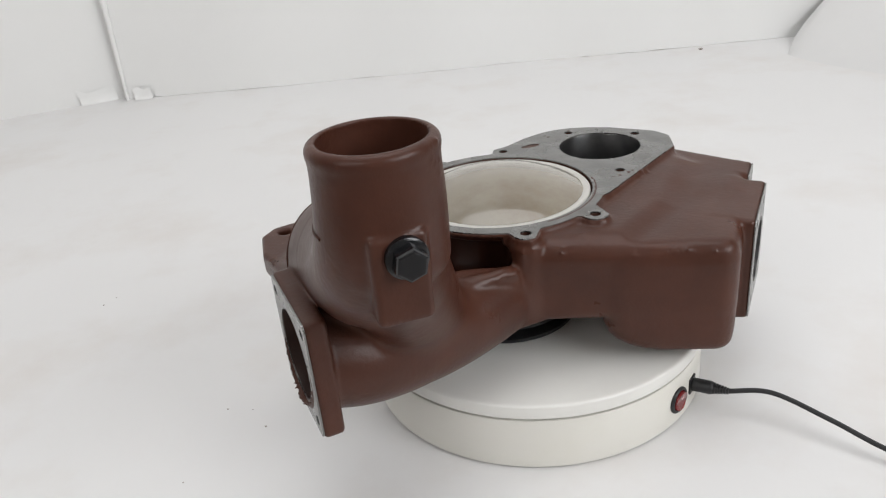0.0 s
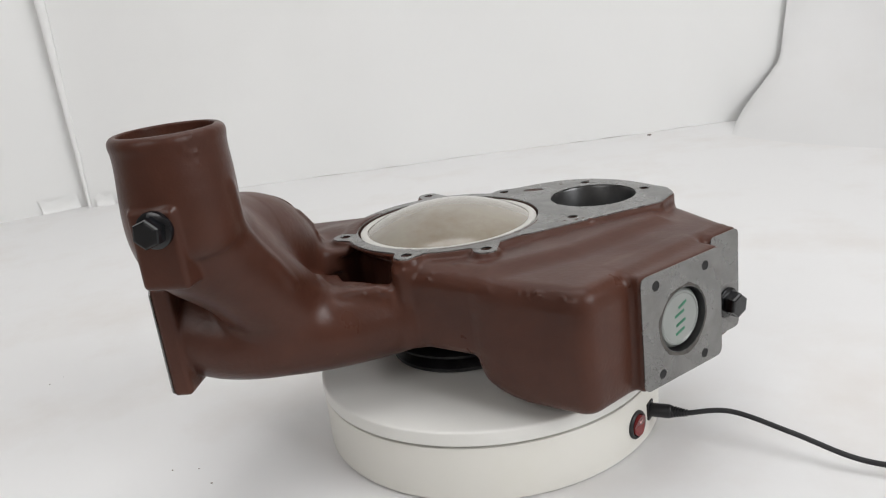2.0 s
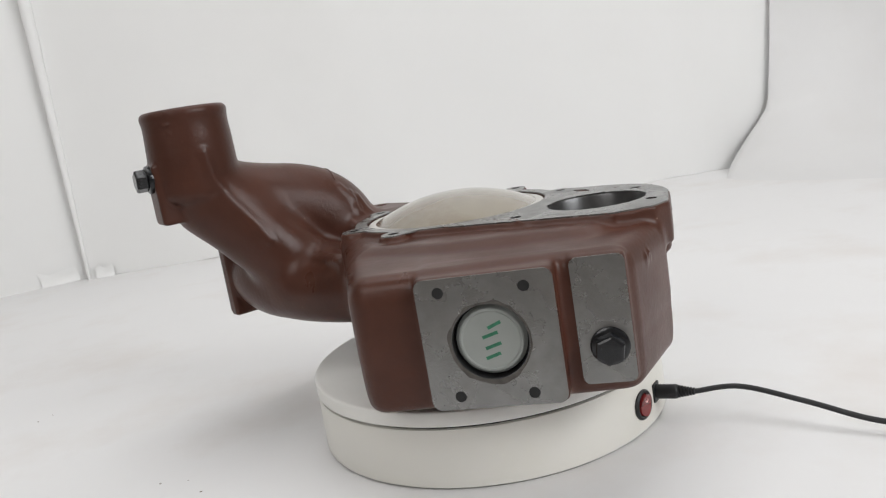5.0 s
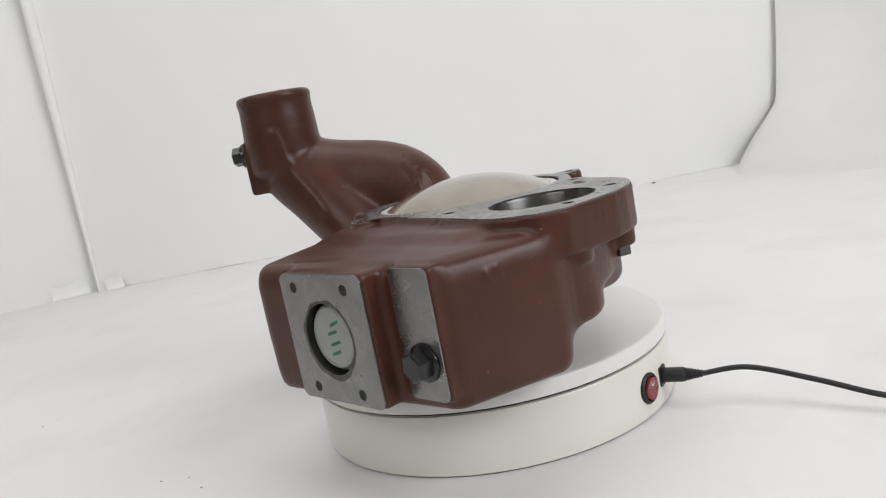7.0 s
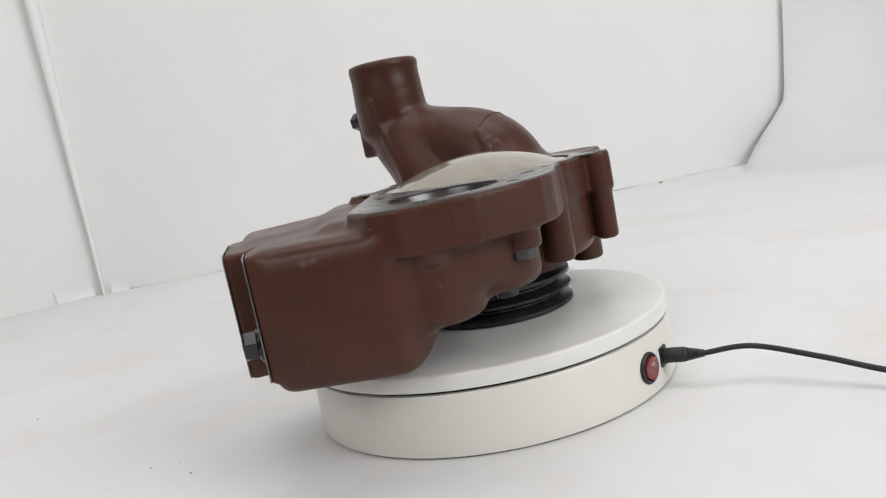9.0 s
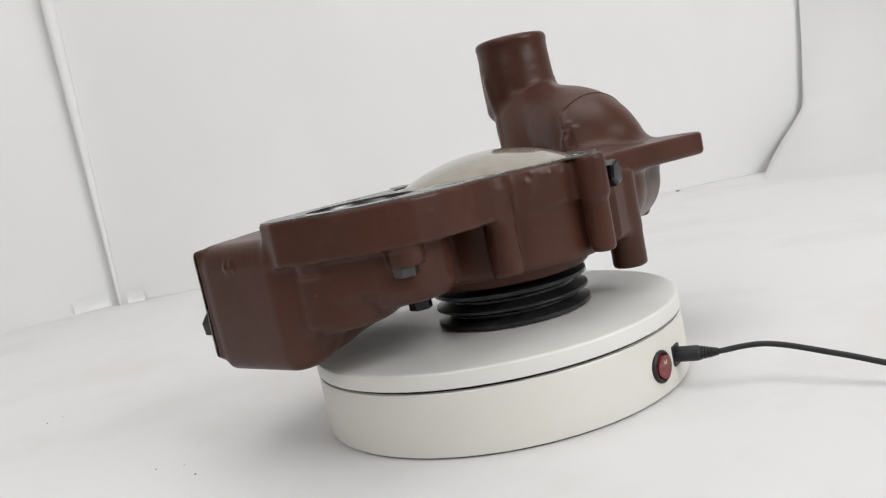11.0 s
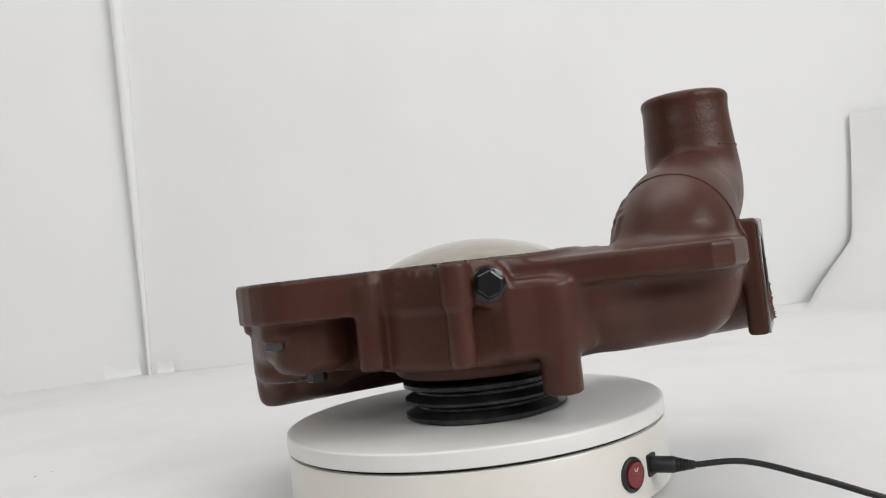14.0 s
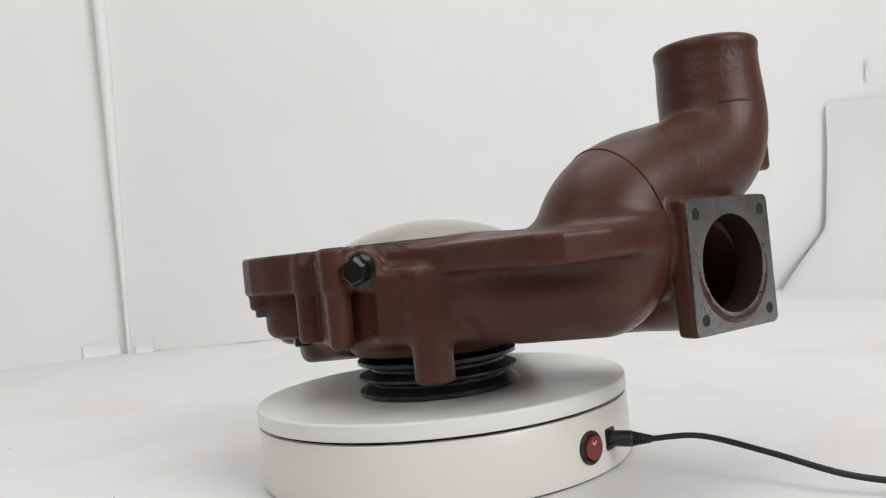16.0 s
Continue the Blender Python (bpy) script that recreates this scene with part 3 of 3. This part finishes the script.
def flange_outline(inset):
    """The edge of the top flange, found outwards from its middle."""
    out = []
    r = np.linspace(0.03, 0.17, 1400)
    for i in range(260):
        a = 2 * math.pi * i / 260
        x, y = 0.012 + r * math.cos(a), 0.024 + r * math.sin(a)
        inside = np.nonzero(flange_plan(x, y) < -inset)[0]
        out.append((x[inside[-1]], y[inside[-1]]))
    return out


def cast_housing():
    # deep chamber and its shallow inner part
    far_end = [on_side(0.1105, 0.1378), (0.1645, 0.0532), (0.1185, 0.0945)]
    deep = [(0.040, -0.0868), (0.1225, -0.0915), *far_end, (0.092, 0.090)]
    slab(inset(deep, 0.012), 0.0730, 0.1375, 0.010, 0.006, grow=0.012)
    for left, base, draw in ((0.0425, 0.0700, 0.0121), (0.0460, 0.0668, 0.0122), (0.0510, 0.0638, 0.0123), (0.0580, 0.0615, 0.0124), (0.0660, 0.0602, 0.0125)):
        slab(inset([(left, -0.0872), (0.1225, -0.0915), *far_end, (0.0922 + 0.5 * (left - 0.04), 0.0895)], draw), base, 0.1300, 0.006, 0.003, grow=0.0118)
    shallow = [(-0.010, -0.0840), (0.1222, -0.0913), *far_end, (0.03, 0.08), (-0.03, 0.0)]
    slab(inset(shallow, 0.012), 0.0860, 0.1375, 0.008, 0.004, grow=0.0118)
    slab([(-0.004, -0.080), (0.056, -0.076), (0.092, -0.030), (0.126, 0.045), (0.110, 0.078), (0.03, 0.0)], 0.1200, 0.1415, 0.008, 0.012)
    # volute round the shaft
    post(CX, CY, 0.0735, 0.0850, FLANGE - 0.0017, 0.006)
    post(CX, CY, 0.0560, 0.0770, 0.1000, 0.004)
    # bore housing and its lugs
    post(0.0850, 0.0780, 0.0300, 0.0800, 0.1250, 0.008, 0.010)
    post(0.0740, 0.0850, 0.0200, 0.0960, 0.1250, 0.006, 0.008)
    post(BORE_AT[0], BORE_AT[1], 0.0350, 0.0960, FLANGE - 0.0017, 0.006)
    post(0.0530, 0.0860, 0.0120, 0.0860, 0.1200, 0.005)
    post(0.0465, 0.0860, 0.0275, 0.0880, 0.1250, 0.009, 0.005)
    sweep([np.array((0.092, 0.060, 0.086)), np.array((0.030, 0.030, 0.104))], [0.018, 0.020], 0.010)
    # top flange
    xs, ys, zs = (-0.115, 0.135), (-0.10, 0.14), (0.1200, FLANGE)
    sl, x, y, z = block((xs[0], ys[0], zs[0]), (xs[1], ys[1], zs[1]))
    add(sl, extrude(flange_plan(x + 0 * y, y + 0 * x), z, 0.1215, FLANGE, 0.0015), 0.004)
    for n, low, r in (("a", 0.088, 0.0095), ("k", 0.088, 0.0075), ("b", 0.110, 0.0098), ("c", 0.114, 0.009), ("e", 0.110, 0.0095), ("f", 0.086, 0.0112), ("j", 0.086, 0.0095)):
        post(HOLES[n][0], HOLES[n][1], r, low, FLANGE - 0.005, 0.003, 0.003)
    # ear under the elbow and the body below it
    ear = [(-0.055, 0.060), (-0.100, 0.016), (-0.160, -0.019), (-0.176, -0.029), (-0.1812, -0.042), (-0.174, -0.069), (-0.146, -0.113), (-0.060, -0.060)]
    slab(ear, 0.1270, 0.1430, 0.003, 0.005)
    sweep([np.array((-0.055, -0.005, 0.113)), np.array((-0.100, -0.040, 0.113)), np.array((-0.124, -0.078, 0.114))], [0.031, 0.031, 0.031], 0.010)
    sweep([np.array((-0.050, 0.020, 0.113)), np.array((-0.100, -0.022, 0.116))], [0.030, 0.027], 0.010)
    # elbow and stub pipe
    line = bezier([(*PIPE, 0.225), (PIPE[0] - 0.0051, PIPE[1] - 0.0134, 0.1453), (-0.1101, -0.0926, 0.1858), (-0.1156, -0.0856, 0.130)], 64)
    radii = [0.0304 + 0.0043 * min(1, 1.6 * i / 64) + 0.0128 * max(0, i / 64 - 0.6) for i in range(65)]
    sweep(line, radii, 0.010)
    post(PIPE[0], PIPE[1], 0.0309, 0.2000, 0.2505, 0.003, 0.003)
    post(PIPE[0], PIPE[1], 0.0312, 0.1800, 0.2300, 0.012, 0.0015)
    post(PIPE[0], PIPE[1], 0.0312, 0.2420, 0.2512, 0.0045, 0.002)
    # lower duct from the outlet flange
    a = radians(OUTLET_ANGLE)
    start = (OUTLET[0] - 0.012 * math.cos(a), OUTLET[1] - 0.012 * math.sin(a), 0.1150)
    duct = bezier([start, (-0.0780, -0.1480, 0.0960), (0.0053, -0.0345, 0.1060)], 40)
    sweep(duct, [0.0322 - 0.0056 * min(1, i / 18) for i in range(41)], 0.006)
    slab([(-0.084, -0.128), (-0.052, -0.113), (-0.010, -0.0895), (-0.010, -0.060), (-0.088, -0.080)], 0.0980, 0.1295, 0.003, 0.003)
    sweep([np.array((PIPE[0] + 0.002, PIPE[1] + 0.004, 0.175)), np.array((-0.080, -0.122, 0.118))], [0.0205, 0.0235], 0.008)
    sweep([np.array((-0.074, -0.160, 0.172)), np.array((-0.070, -0.111, 0.112))], [0.0250, 0.0270], 0.010)
    turned_block(OUTLET, OUTLET_ANGLE, 0.0364, 0.0367, 0.0125, 0.0026, 0.003)
    # boss of the pipe's plug, the plate's block, the side pad, the rear plug's boss
    b = radians(-71.6)
    turned_block((PIPE[0] + 0.0332 * math.cos(b), PIPE[1] + 0.0332 * math.sin(b), 0.1920), -70, 0.0140, 0.0228, 0.02, 0.003, 0.002)
    p = on_side(0.0388, 0.1546)
    turned_block((*p, 0.1000), PLATE_ANGLE, 0.0367, 0.0365, 0.030, 0.003, 0.004)
    p = on_side(0.0968, 0.1418)
    turned_block((*p, 0.1020), PLATE_ANGLE, 0.0146, 0.0350, 0.012, 0.003, 0.003)
    turned_block((-0.0835, 0.0482, 0.1320), 144.0, 0.0, 0.0135, 0.02, 0.002, 0.004, round_hole=0.0125)
    slab([(-0.060, 0.052), (-0.040, 0.0), (-0.095, -0.030), (-0.112, -0.004), (-0.1085, 0.016), (-0.090, 0.042)], 0.0880, 0.1330, 0.006, 0.004)
    # foot
    post(-0.0992, 0.0140, 0.0115, 0.0660, 0.1300, 0.0025, 0.005)
    # rough spots of the mould
    ridge([(-0.046, -0.167, 0.217), (-0.047, -0.164, 0.200), (-0.049, -0.156, 0.179), (-0.051, -0.144, 0.161), (-0.053, -0.136, 0.146)], 0.0032, 0.0025)
    ridge([(-0.090, -0.076, 0.172), (-0.091, -0.070, 0.159), (-0.091, -0.069, 0.149)], 0.0022, 0.0012)
    ridge([(-0.092, -0.053, 0.151), (-0.092, -0.059, 0.164)], 0.0020, 0.0012)
    ridge([(-0.066, -0.1060, 0.128), (-0.052, -0.1040, 0.128), (-0.036, -0.0985, 0.128), (-0.0185, -0.0885, 0.128)], 0.0024, 0.0014)
    sweep([np.array((-0.102, -0.098, 0.124)), np.array((-0.068, -0.092, 0.110))], [0.020, 0.016], 0.008)
    lumps([(0.060, -0.0895, 0.1360), (0.108, -0.0905, 0.1360)], 9, 0.0016, 0.0012, 3)
    lumps([(-0.064, -0.1065, 0.1285), (-0.040, -0.1000, 0.1285), (-0.016, -0.0890, 0.1285)], 15, 0.0020, 0.0013, 4)
    lumps([(-0.004, -0.0860, 0.1400), (0.010, -0.0840, 0.1330), (0.040, -0.0700, 0.1430)], 8, 0.0022, 0.0013, 5)
    lumps([(0.064, 0.006, 0.143), (0.088, 0.026, 0.143)], 12, 0.0018, 0.0014, 6)
    lumps([(-0.092, -0.072, 0.166), (-0.091, -0.064, 0.150)], 14, 0.0024, 0.0016, 7)
    lumps([(0.150, 0.055, 0.126), (0.142, 0.072, 0.122)], 8, 0.0020, 0.0013, 8)
    lumps([(-0.052, -0.203, 0.243), (-0.046, -0.186, 0.240)], 5, 0.0030, 0.0012, 9)
    lumps([(0.010, 0.104, 0.140), (0.050, 0.122, 0.140), (0.100, 0.108, 0.140)], 16, 0.0030, 0.0012, 10)
    lumps([(-0.020, 0.082, 0.140), (-0.060, 0.066, 0.140)], 16, 0.0030, 0.0013, 11)
    # pocket between the duct and the flange
    slab(inset([(-0.066, -0.042), (-0.071, -0.069), (-0.052, -0.085), (-0.0140, -0.0845), (-0.0140, -0.062), (-0.034, -0.0575), (-0.056, -0.045)], 0.004), 0.1060, 0.1385, 0.004, remove=True, grow=0.004)
    under = [(CX + 0.0675 * math.cos(radians(t)), CY + 0.0675 * math.sin(radians(t))) for t in (228, 238, 250, 262, 269)]
    slab(under + [(-0.0172, -0.0840), (-0.046, -0.0840), (-0.064, -0.068)], 0.1250, 0.1440, 0.0012, remove=True)
    # openings
    post(CX, CY, COVER_R, 0.1410, 0.1600, 0.001, remove=True)
    post(BORE_AT[0], BORE_AT[1], BORE_R + 0.0012, 0.1000, 0.1600, 0.001, remove=True)
    post(PIPE[0], PIPE[1], 0.0262, 0.2000, 0.2600, 0.012, remove=True)
    turned_block((OUTLET[0] + 0.02 * math.cos(a), OUTLET[1] + 0.02 * math.sin(a), OUTLET[2]), OUTLET_ANGLE, 0.0, 0.027, 0.036, 0.003, remove=True, round_hole=0.0292)
    hollow(duct[:24], [0.0262 - 0.0003 * i for i in range(24)])
    p = on_side(0.0388, 0.1616)
    turned_block((*p, 0.1000), PLATE_ANGLE, 0.0, 0.021, 0.016, 0.001, remove=True, round_hole=0.0207)
    for hx, hy in HOLES.values():
        post(hx, hy, 0.0040, 0.1360, 0.1600, 0.0005, remove=True)
    post(-0.1657, -0.0374, 0.0045, 0.1200, 0.1600, 0.0005, remove=True)
    return field_mesh("housing")


def bolt(parent, place, angle, size=0.0083):
    """A hexagon plug with a washer collar, and a chamfered head."""
    bm = lathe([(0, -0.002), (size * 1.22, -0.002), (size * 1.25, 0.0006), (size * 1.22, 0.0018), (size * 1.06, 0.0026), (0, 0.0026)], 48)
    ob = part("bolt", bm, BLACK_STEEL, parent, "black hexagon plug", smooth=35)
    ob.matrix_basis = facing(place, angle)
    bm = bmesh.new()
    rings = []
    for r, z in ((0.985, 0.0020), (1.0, 0.0028), (1.0, 0.0088), (0.93, 0.0100), (0.80, 0.0104)):
        rings.append([bm.verts.new((size * r * math.cos(radians(60 * i + 20)), size * r * math.sin(radians(60 * i + 20)), z)) for i in range(6)])
    for a, b in zip(rings, rings[1:]):
        for i in range(6):
            bm.faces.new((a[i - 1], a[i], b[i], b[i - 1]))
    bm.faces.new(rings[-1])
    bm.faces.new(rings[0])
    part("head", bm, BLACK_STEEL, ob)
    return ob


def build_pump():
    pump = new("water_pump")
    tagged(pump, "brown painted cast-iron water pump lying on its pulley", "water pump")
    me = cast_housing()
    me.materials.append(PAINT)
    body = new("housing", me)
    body.parent = pump
    tagged(body, "brown painted casting with elbow, stub pipe and box chamber")
    # machined faces
    holes = [ring(x, y, 0.0036, 18) for x, y in HOLES.values()]
    slot = [(0.0105 + 0.0080 * math.cos(t) * 0.93 - 0.0036 * math.sin(t) * 0.36, 0.0880 + 0.0080 * math.cos(t) * 0.36 + 0.0036 * math.sin(t) * 0.93) for t in [2 * math.pi * i / 24 for i in range(24)]]
    face = sheet(flange_outline(0.0008), [ring(CX, CY, COVER_R - 0.0004, 120), ring(*BORE_AT, BORE_R, 80), slot] + holes, FLANGE - 0.0004, FLANGE + 0.0005)
    part("gasket_face", face, STEEL, pump, "bare machined grey top flange with bolt holes")
    liner = lathe([(BORE_R + 0.0012, -0.044), (BORE_R, -0.044), (BORE_R, -0.002), (BORE_R + 0.001, 0.0002), (BORE_R + 0.0012, 0.0002)], 80, closed=True)
    ob = part("bore_liner", liner, BORE, pump, "dark turned bore", smooth=30)
    ob.matrix_basis = pose(*BORE_AT, FLANGE)
    # Black disc in place of the shade at the bore's depth.
    ob = part("bore_floor", lathe([(0, 0), (BORE_R, 0), (BORE_R, 0.001), (0, 0.001)], 60), DARK, pump, "black disc standing for the shade deep in the bore")
    ob.matrix_basis = pose(*BORE_AT, FLANGE - 0.044)
    # cover cap in the large opening
    R, rise = 0.0590, 0.0150
    sphere = (R * R + rise * rise) / (2 * rise)
    outer = [(max(R * i / 14, 1e-9), 0.0006 + math.sqrt(sphere ** 2 - (R * i / 14) ** 2) - (sphere - rise)) for i in range(15)]
    dome = part("cover_cap", lathe(outer + [(r * 0.985, z - 0.0014) for r, z in outer[::-1]], 120), CAP, pump, "domed translucent cream plastic cap", smooth=32)
    dome.matrix_basis = pose(CX, CY, FLANGE - 0.0014)
    rim = part("cap_rim", lathe([(0.0586, -0.0024), (0.0590, -0.0009), (0.0598, -0.0006), (0.0634, -0.0007), (0.0642, -0.0012), (0.0642, -0.006), (0.0590, -0.006)], 120, closed=True), CAP_RIM, pump, "white plastic rim of the cap", smooth=32)
    rim.matrix_basis = pose(CX, CY, FLANGE)
    # outlet flange face
    sq = sheet(rounded_rect(0.0358, 0.0361, 0.004), [ring(0, 0, 0.0268, 64)] + [ring(sx * 0.0285, sy * 0.0279, 0.0032, 16) for sx in (1, -1) for sy in (1, -1)], -0.0004, 0.0006)
    ob = part("outlet_face", sq, STEEL, pump, "bare machined square outlet flange")
    ob.matrix_basis = facing(OUTLET, OUTLET_ANGLE)
    # The throat's dark colour stands in for shade deep inside the duct.
    throat = part("outlet_throat", lathe([(0.0294, -0.0155), (0.0294, 0.0), (0.0268, 0.0), (0.0264, -0.008), (0.0262, -0.0155)], 64, closed=True), DARKENED_IRON, pump, "iron throat, coloured dark for the shade of its depth", smooth=30)
    throat.matrix_basis = facing(OUTLET, OUTLET_ANGLE)
    for sx in (1, -1):
        for sy in (1, -1):
            # Shallow black disc painted in for the shade inside a bolt hole.
            pit = part("hole_shade_disc", lathe([(0, 0), (0.0033, 0), (0.0033, 0.0003), (0, 0.0003)], 16), DARK, pump)
            pit.matrix_basis = facing(OUTLET, OUTLET_ANGLE) @ pose(sx * 0.0285, sy * 0.0279, -0.0002)
    # inspection plate
    p = on_side(0.0388, 0.1546)
    m = facing((*p, 0.1000), PLATE_ANGLE)
    corners = [(-0.0238, 0.0286), (0.0212, 0.0280), (-0.0204, -0.0290), (0.0190, -0.0296)]
    pl = sheet(rounded_rect(0.0364, 0.0362, 0.005), [ring(0, 0, 0.0206, 64)] + [ring(hx, hy, 0.0031, 16) for hx, hy in corners], -0.0004, 0.0003)
    ob = part("plate_face", pl, STEEL, pump, "bare machined square plate with four bolt holes")
    ob.matrix_basis = m
    for hx, hy in corners:
        # Same black disc, giving the plate's holes their shade.
        pit = part("hole_shade_disc", lathe([(0, 0), (0.0033, 0), (0.0033, 0.0003), (0, 0.0003)], 16), DARK, pump)
        pit.matrix_basis = m @ pose(hx, hy, -0.0002)
    grime = [((0.0216 + 0.0022 * max(0.0, noise.noise(Vector((3 * math.cos(t), 3 * math.sin(t), 0.4)))) + 0.0011 * max(0.0, -math.sin(t + 0.4))) * math.cos(t),
              (0.0216 + 0.0022 * max(0.0, noise.noise(Vector((3 * math.cos(t), 3 * math.sin(t), 0.4)))) + 0.0011 * max(0.0, -math.sin(t + 0.4))) * math.sin(t)) for t in [2 * math.pi * i / 90 for i in range(90)]]
    ob = part("grime_ring", sheet(grime, [ring(0, 0, 0.0207, 64)], 0.0003, 0.00045), GRIME, pump, "dark grime round the recess")
    ob.matrix_basis = m
    seat = part("plate_bore", lathe([(0.0206, -0.009), (0.0206, 0.0004), (0.0203, 0.0004), (0.0203, -0.009)], 64, closed=True), BORE, pump, "dark turned recess", smooth=30)
    seat.matrix_basis = m
    win = part("plate_plug", lathe([(0, -0.0078), (0.0190, -0.0078), (0.0190, -0.0046), (0.0182, -0.0040), (0.0172, -0.0024), (0.0160, -0.0020), (0.0152, -0.0026), (0, -0.0026)], 64), CLEAR, pump, "pale plastic plug with green ink", smooth=30)
    win.matrix_basis = m
    # Black backing that colours in the shade round the plug.
    back = part("recess_shade_disc", lathe([(0, -0.0086), (0.0204, -0.0086), (0.0204, -0.0078), (0, -0.0078)], 48), DARK, pump)
    back.matrix_basis = m
    for x0, y0, x1, y1 in ((-0.004, -0.010, 0.004, -0.0075), (-0.0035, -0.0045, 0.005, -0.002), (-0.0045, 0.0015, 0.004, 0.004), (-0.001, 0.0065, 0.0062, 0.0095)):
        d = Vector((x1 - x0, y1 - y0)).normalized() * 0.0009
        q = Vector((-d.y, d.x))
        bar = part("ink_mark", prism([(x0 - q.x, y0 - q.y), (x1 - q.x, y1 - q.y), (x1 + q.x, y1 + q.y), (x0 + q.x, y0 + q.y)], -0.0027, -0.00245), INK, win, "green ink stroke")
    # side pad beside the plate
    p = on_side(0.0968, 0.1420)
    pad = part("side_pad", sheet(rounded_rect(0.0141, 0.0344, 0.004), [], -0.0004, 0.0004), STEEL, pump, "bare machined narrow pad")
    pad.matrix_basis = facing((*p, 0.1020), PLATE_ANGLE)
    # plugs
    b = radians(-71.6)
    bolt(pump, (PIPE[0] + 0.0340 * math.cos(b) + 0.0024, PIPE[1] + 0.0340 * math.sin(b) + 0.0008, 0.2040), -70.0)
    p = on_side(0.0986, 0.1422)
    bolt(pump, (*p, 0.0880), PLATE_ANGLE)
    bolt(pump, (-0.0828, 0.0478, 0.1324), 144.0)
    for x, y, z, size in ((0.0455, 0.1140, 0.1050, 0.0072), (0.0425, 0.0890, 0.0812, 0.0070)):
        bm = prism([(size * math.cos(radians(60 * i + 10)), size * math.sin(radians(60 * i + 10))) for i in range(6)], 0, 0.0070)
        bmesh.ops.bevel(bm, geom=bm.edges[:], offset=0.0005, segments=1, affect="EDGES")
        ob = part("nut", bm, BORE if z > 0.1 else BLACK_STEEL, pump, "small bare steel hexagon nut" if z > 0.1 else "small dark steel hexagon nut")
        ob.matrix_basis = pose(x, y, z)
    # raised seams left by the mould
    elbow = bezier([(*PIPE, 0.225), (PIPE[0] - 0.0051, PIPE[1] - 0.0134, 0.1453), (-0.1101, -0.0926, 0.1858), (-0.1156, -0.0856, 0.130)], 64)
    d = Vector(elbow[55] - elbow[53]).normalized()
    side = d.cross(Vector((0, 0, 1))).normalized()
    up = side.cross(d) * math.cos(radians(-25)) + d * math.sin(radians(-25))
    seam_on_skin([Vector(elbow[54]) + 0.038 * (side * math.sin(radians(a)) + up * math.cos(radians(a))) for a in range(-105, 41, 12)], 0.0006, pump, 4)
    seam_on_skin([(PIPE[0] + 0.0315 * math.cos(radians(a)), PIPE[1] + 0.0315 * math.sin(radians(a)), 0.2095) for a in range(160, 226, 11)], 0.0007, pump, 4)
    # impeller seen through the cap
    fan = part("impeller", lathe([(0, 0.1405), (0.046, 0.1405), (0.046, 0.1412), (0.030, 0.1418), (0.014, 0.1425), (0.010, 0.1440), (0, 0.1445)], 64), DARKENED_IRON, pump, "dark brown impeller under the cap", smooth=40)
    fan.matrix_basis = pose(CX, CY, 0)
    # pulley under the pump
    z = PLATTER_TOP
    prof = [(0, z), (0.0495, z), (0.0525, z + 0.001), (0.0525, z + 0.0035), (0.0440, z + 0.0068), (0.0440, z + 0.0082), (0.0522, z + 0.0112), (0.0522, z + 0.0128),
            (0.0440, z + 0.0160), (0.0440, z + 0.0174), (0.0525, z + 0.0205), (0.0525, z + 0.0228), (0.0500, z + 0.0236), (0.030, z + 0.0236), (0.026, z + 0.0256), (0.026, z + 0.032), (0, z + 0.032)]
    ob = part("pulley", lathe(prof, 120), PULLEY, pump, "black grooved belt pulley", smooth=25)
    ob.matrix_basis = pose(CX, CY, 0)
    return pump


pump = build_pump()


# ---- what moves ----
def motions():
    rows = [(float(i), pose(0, 0, 0, 0, 0, SPIN * i)) for i in range(17)]
    walk(pump, rows)
    walk(platter, rows)


motions()
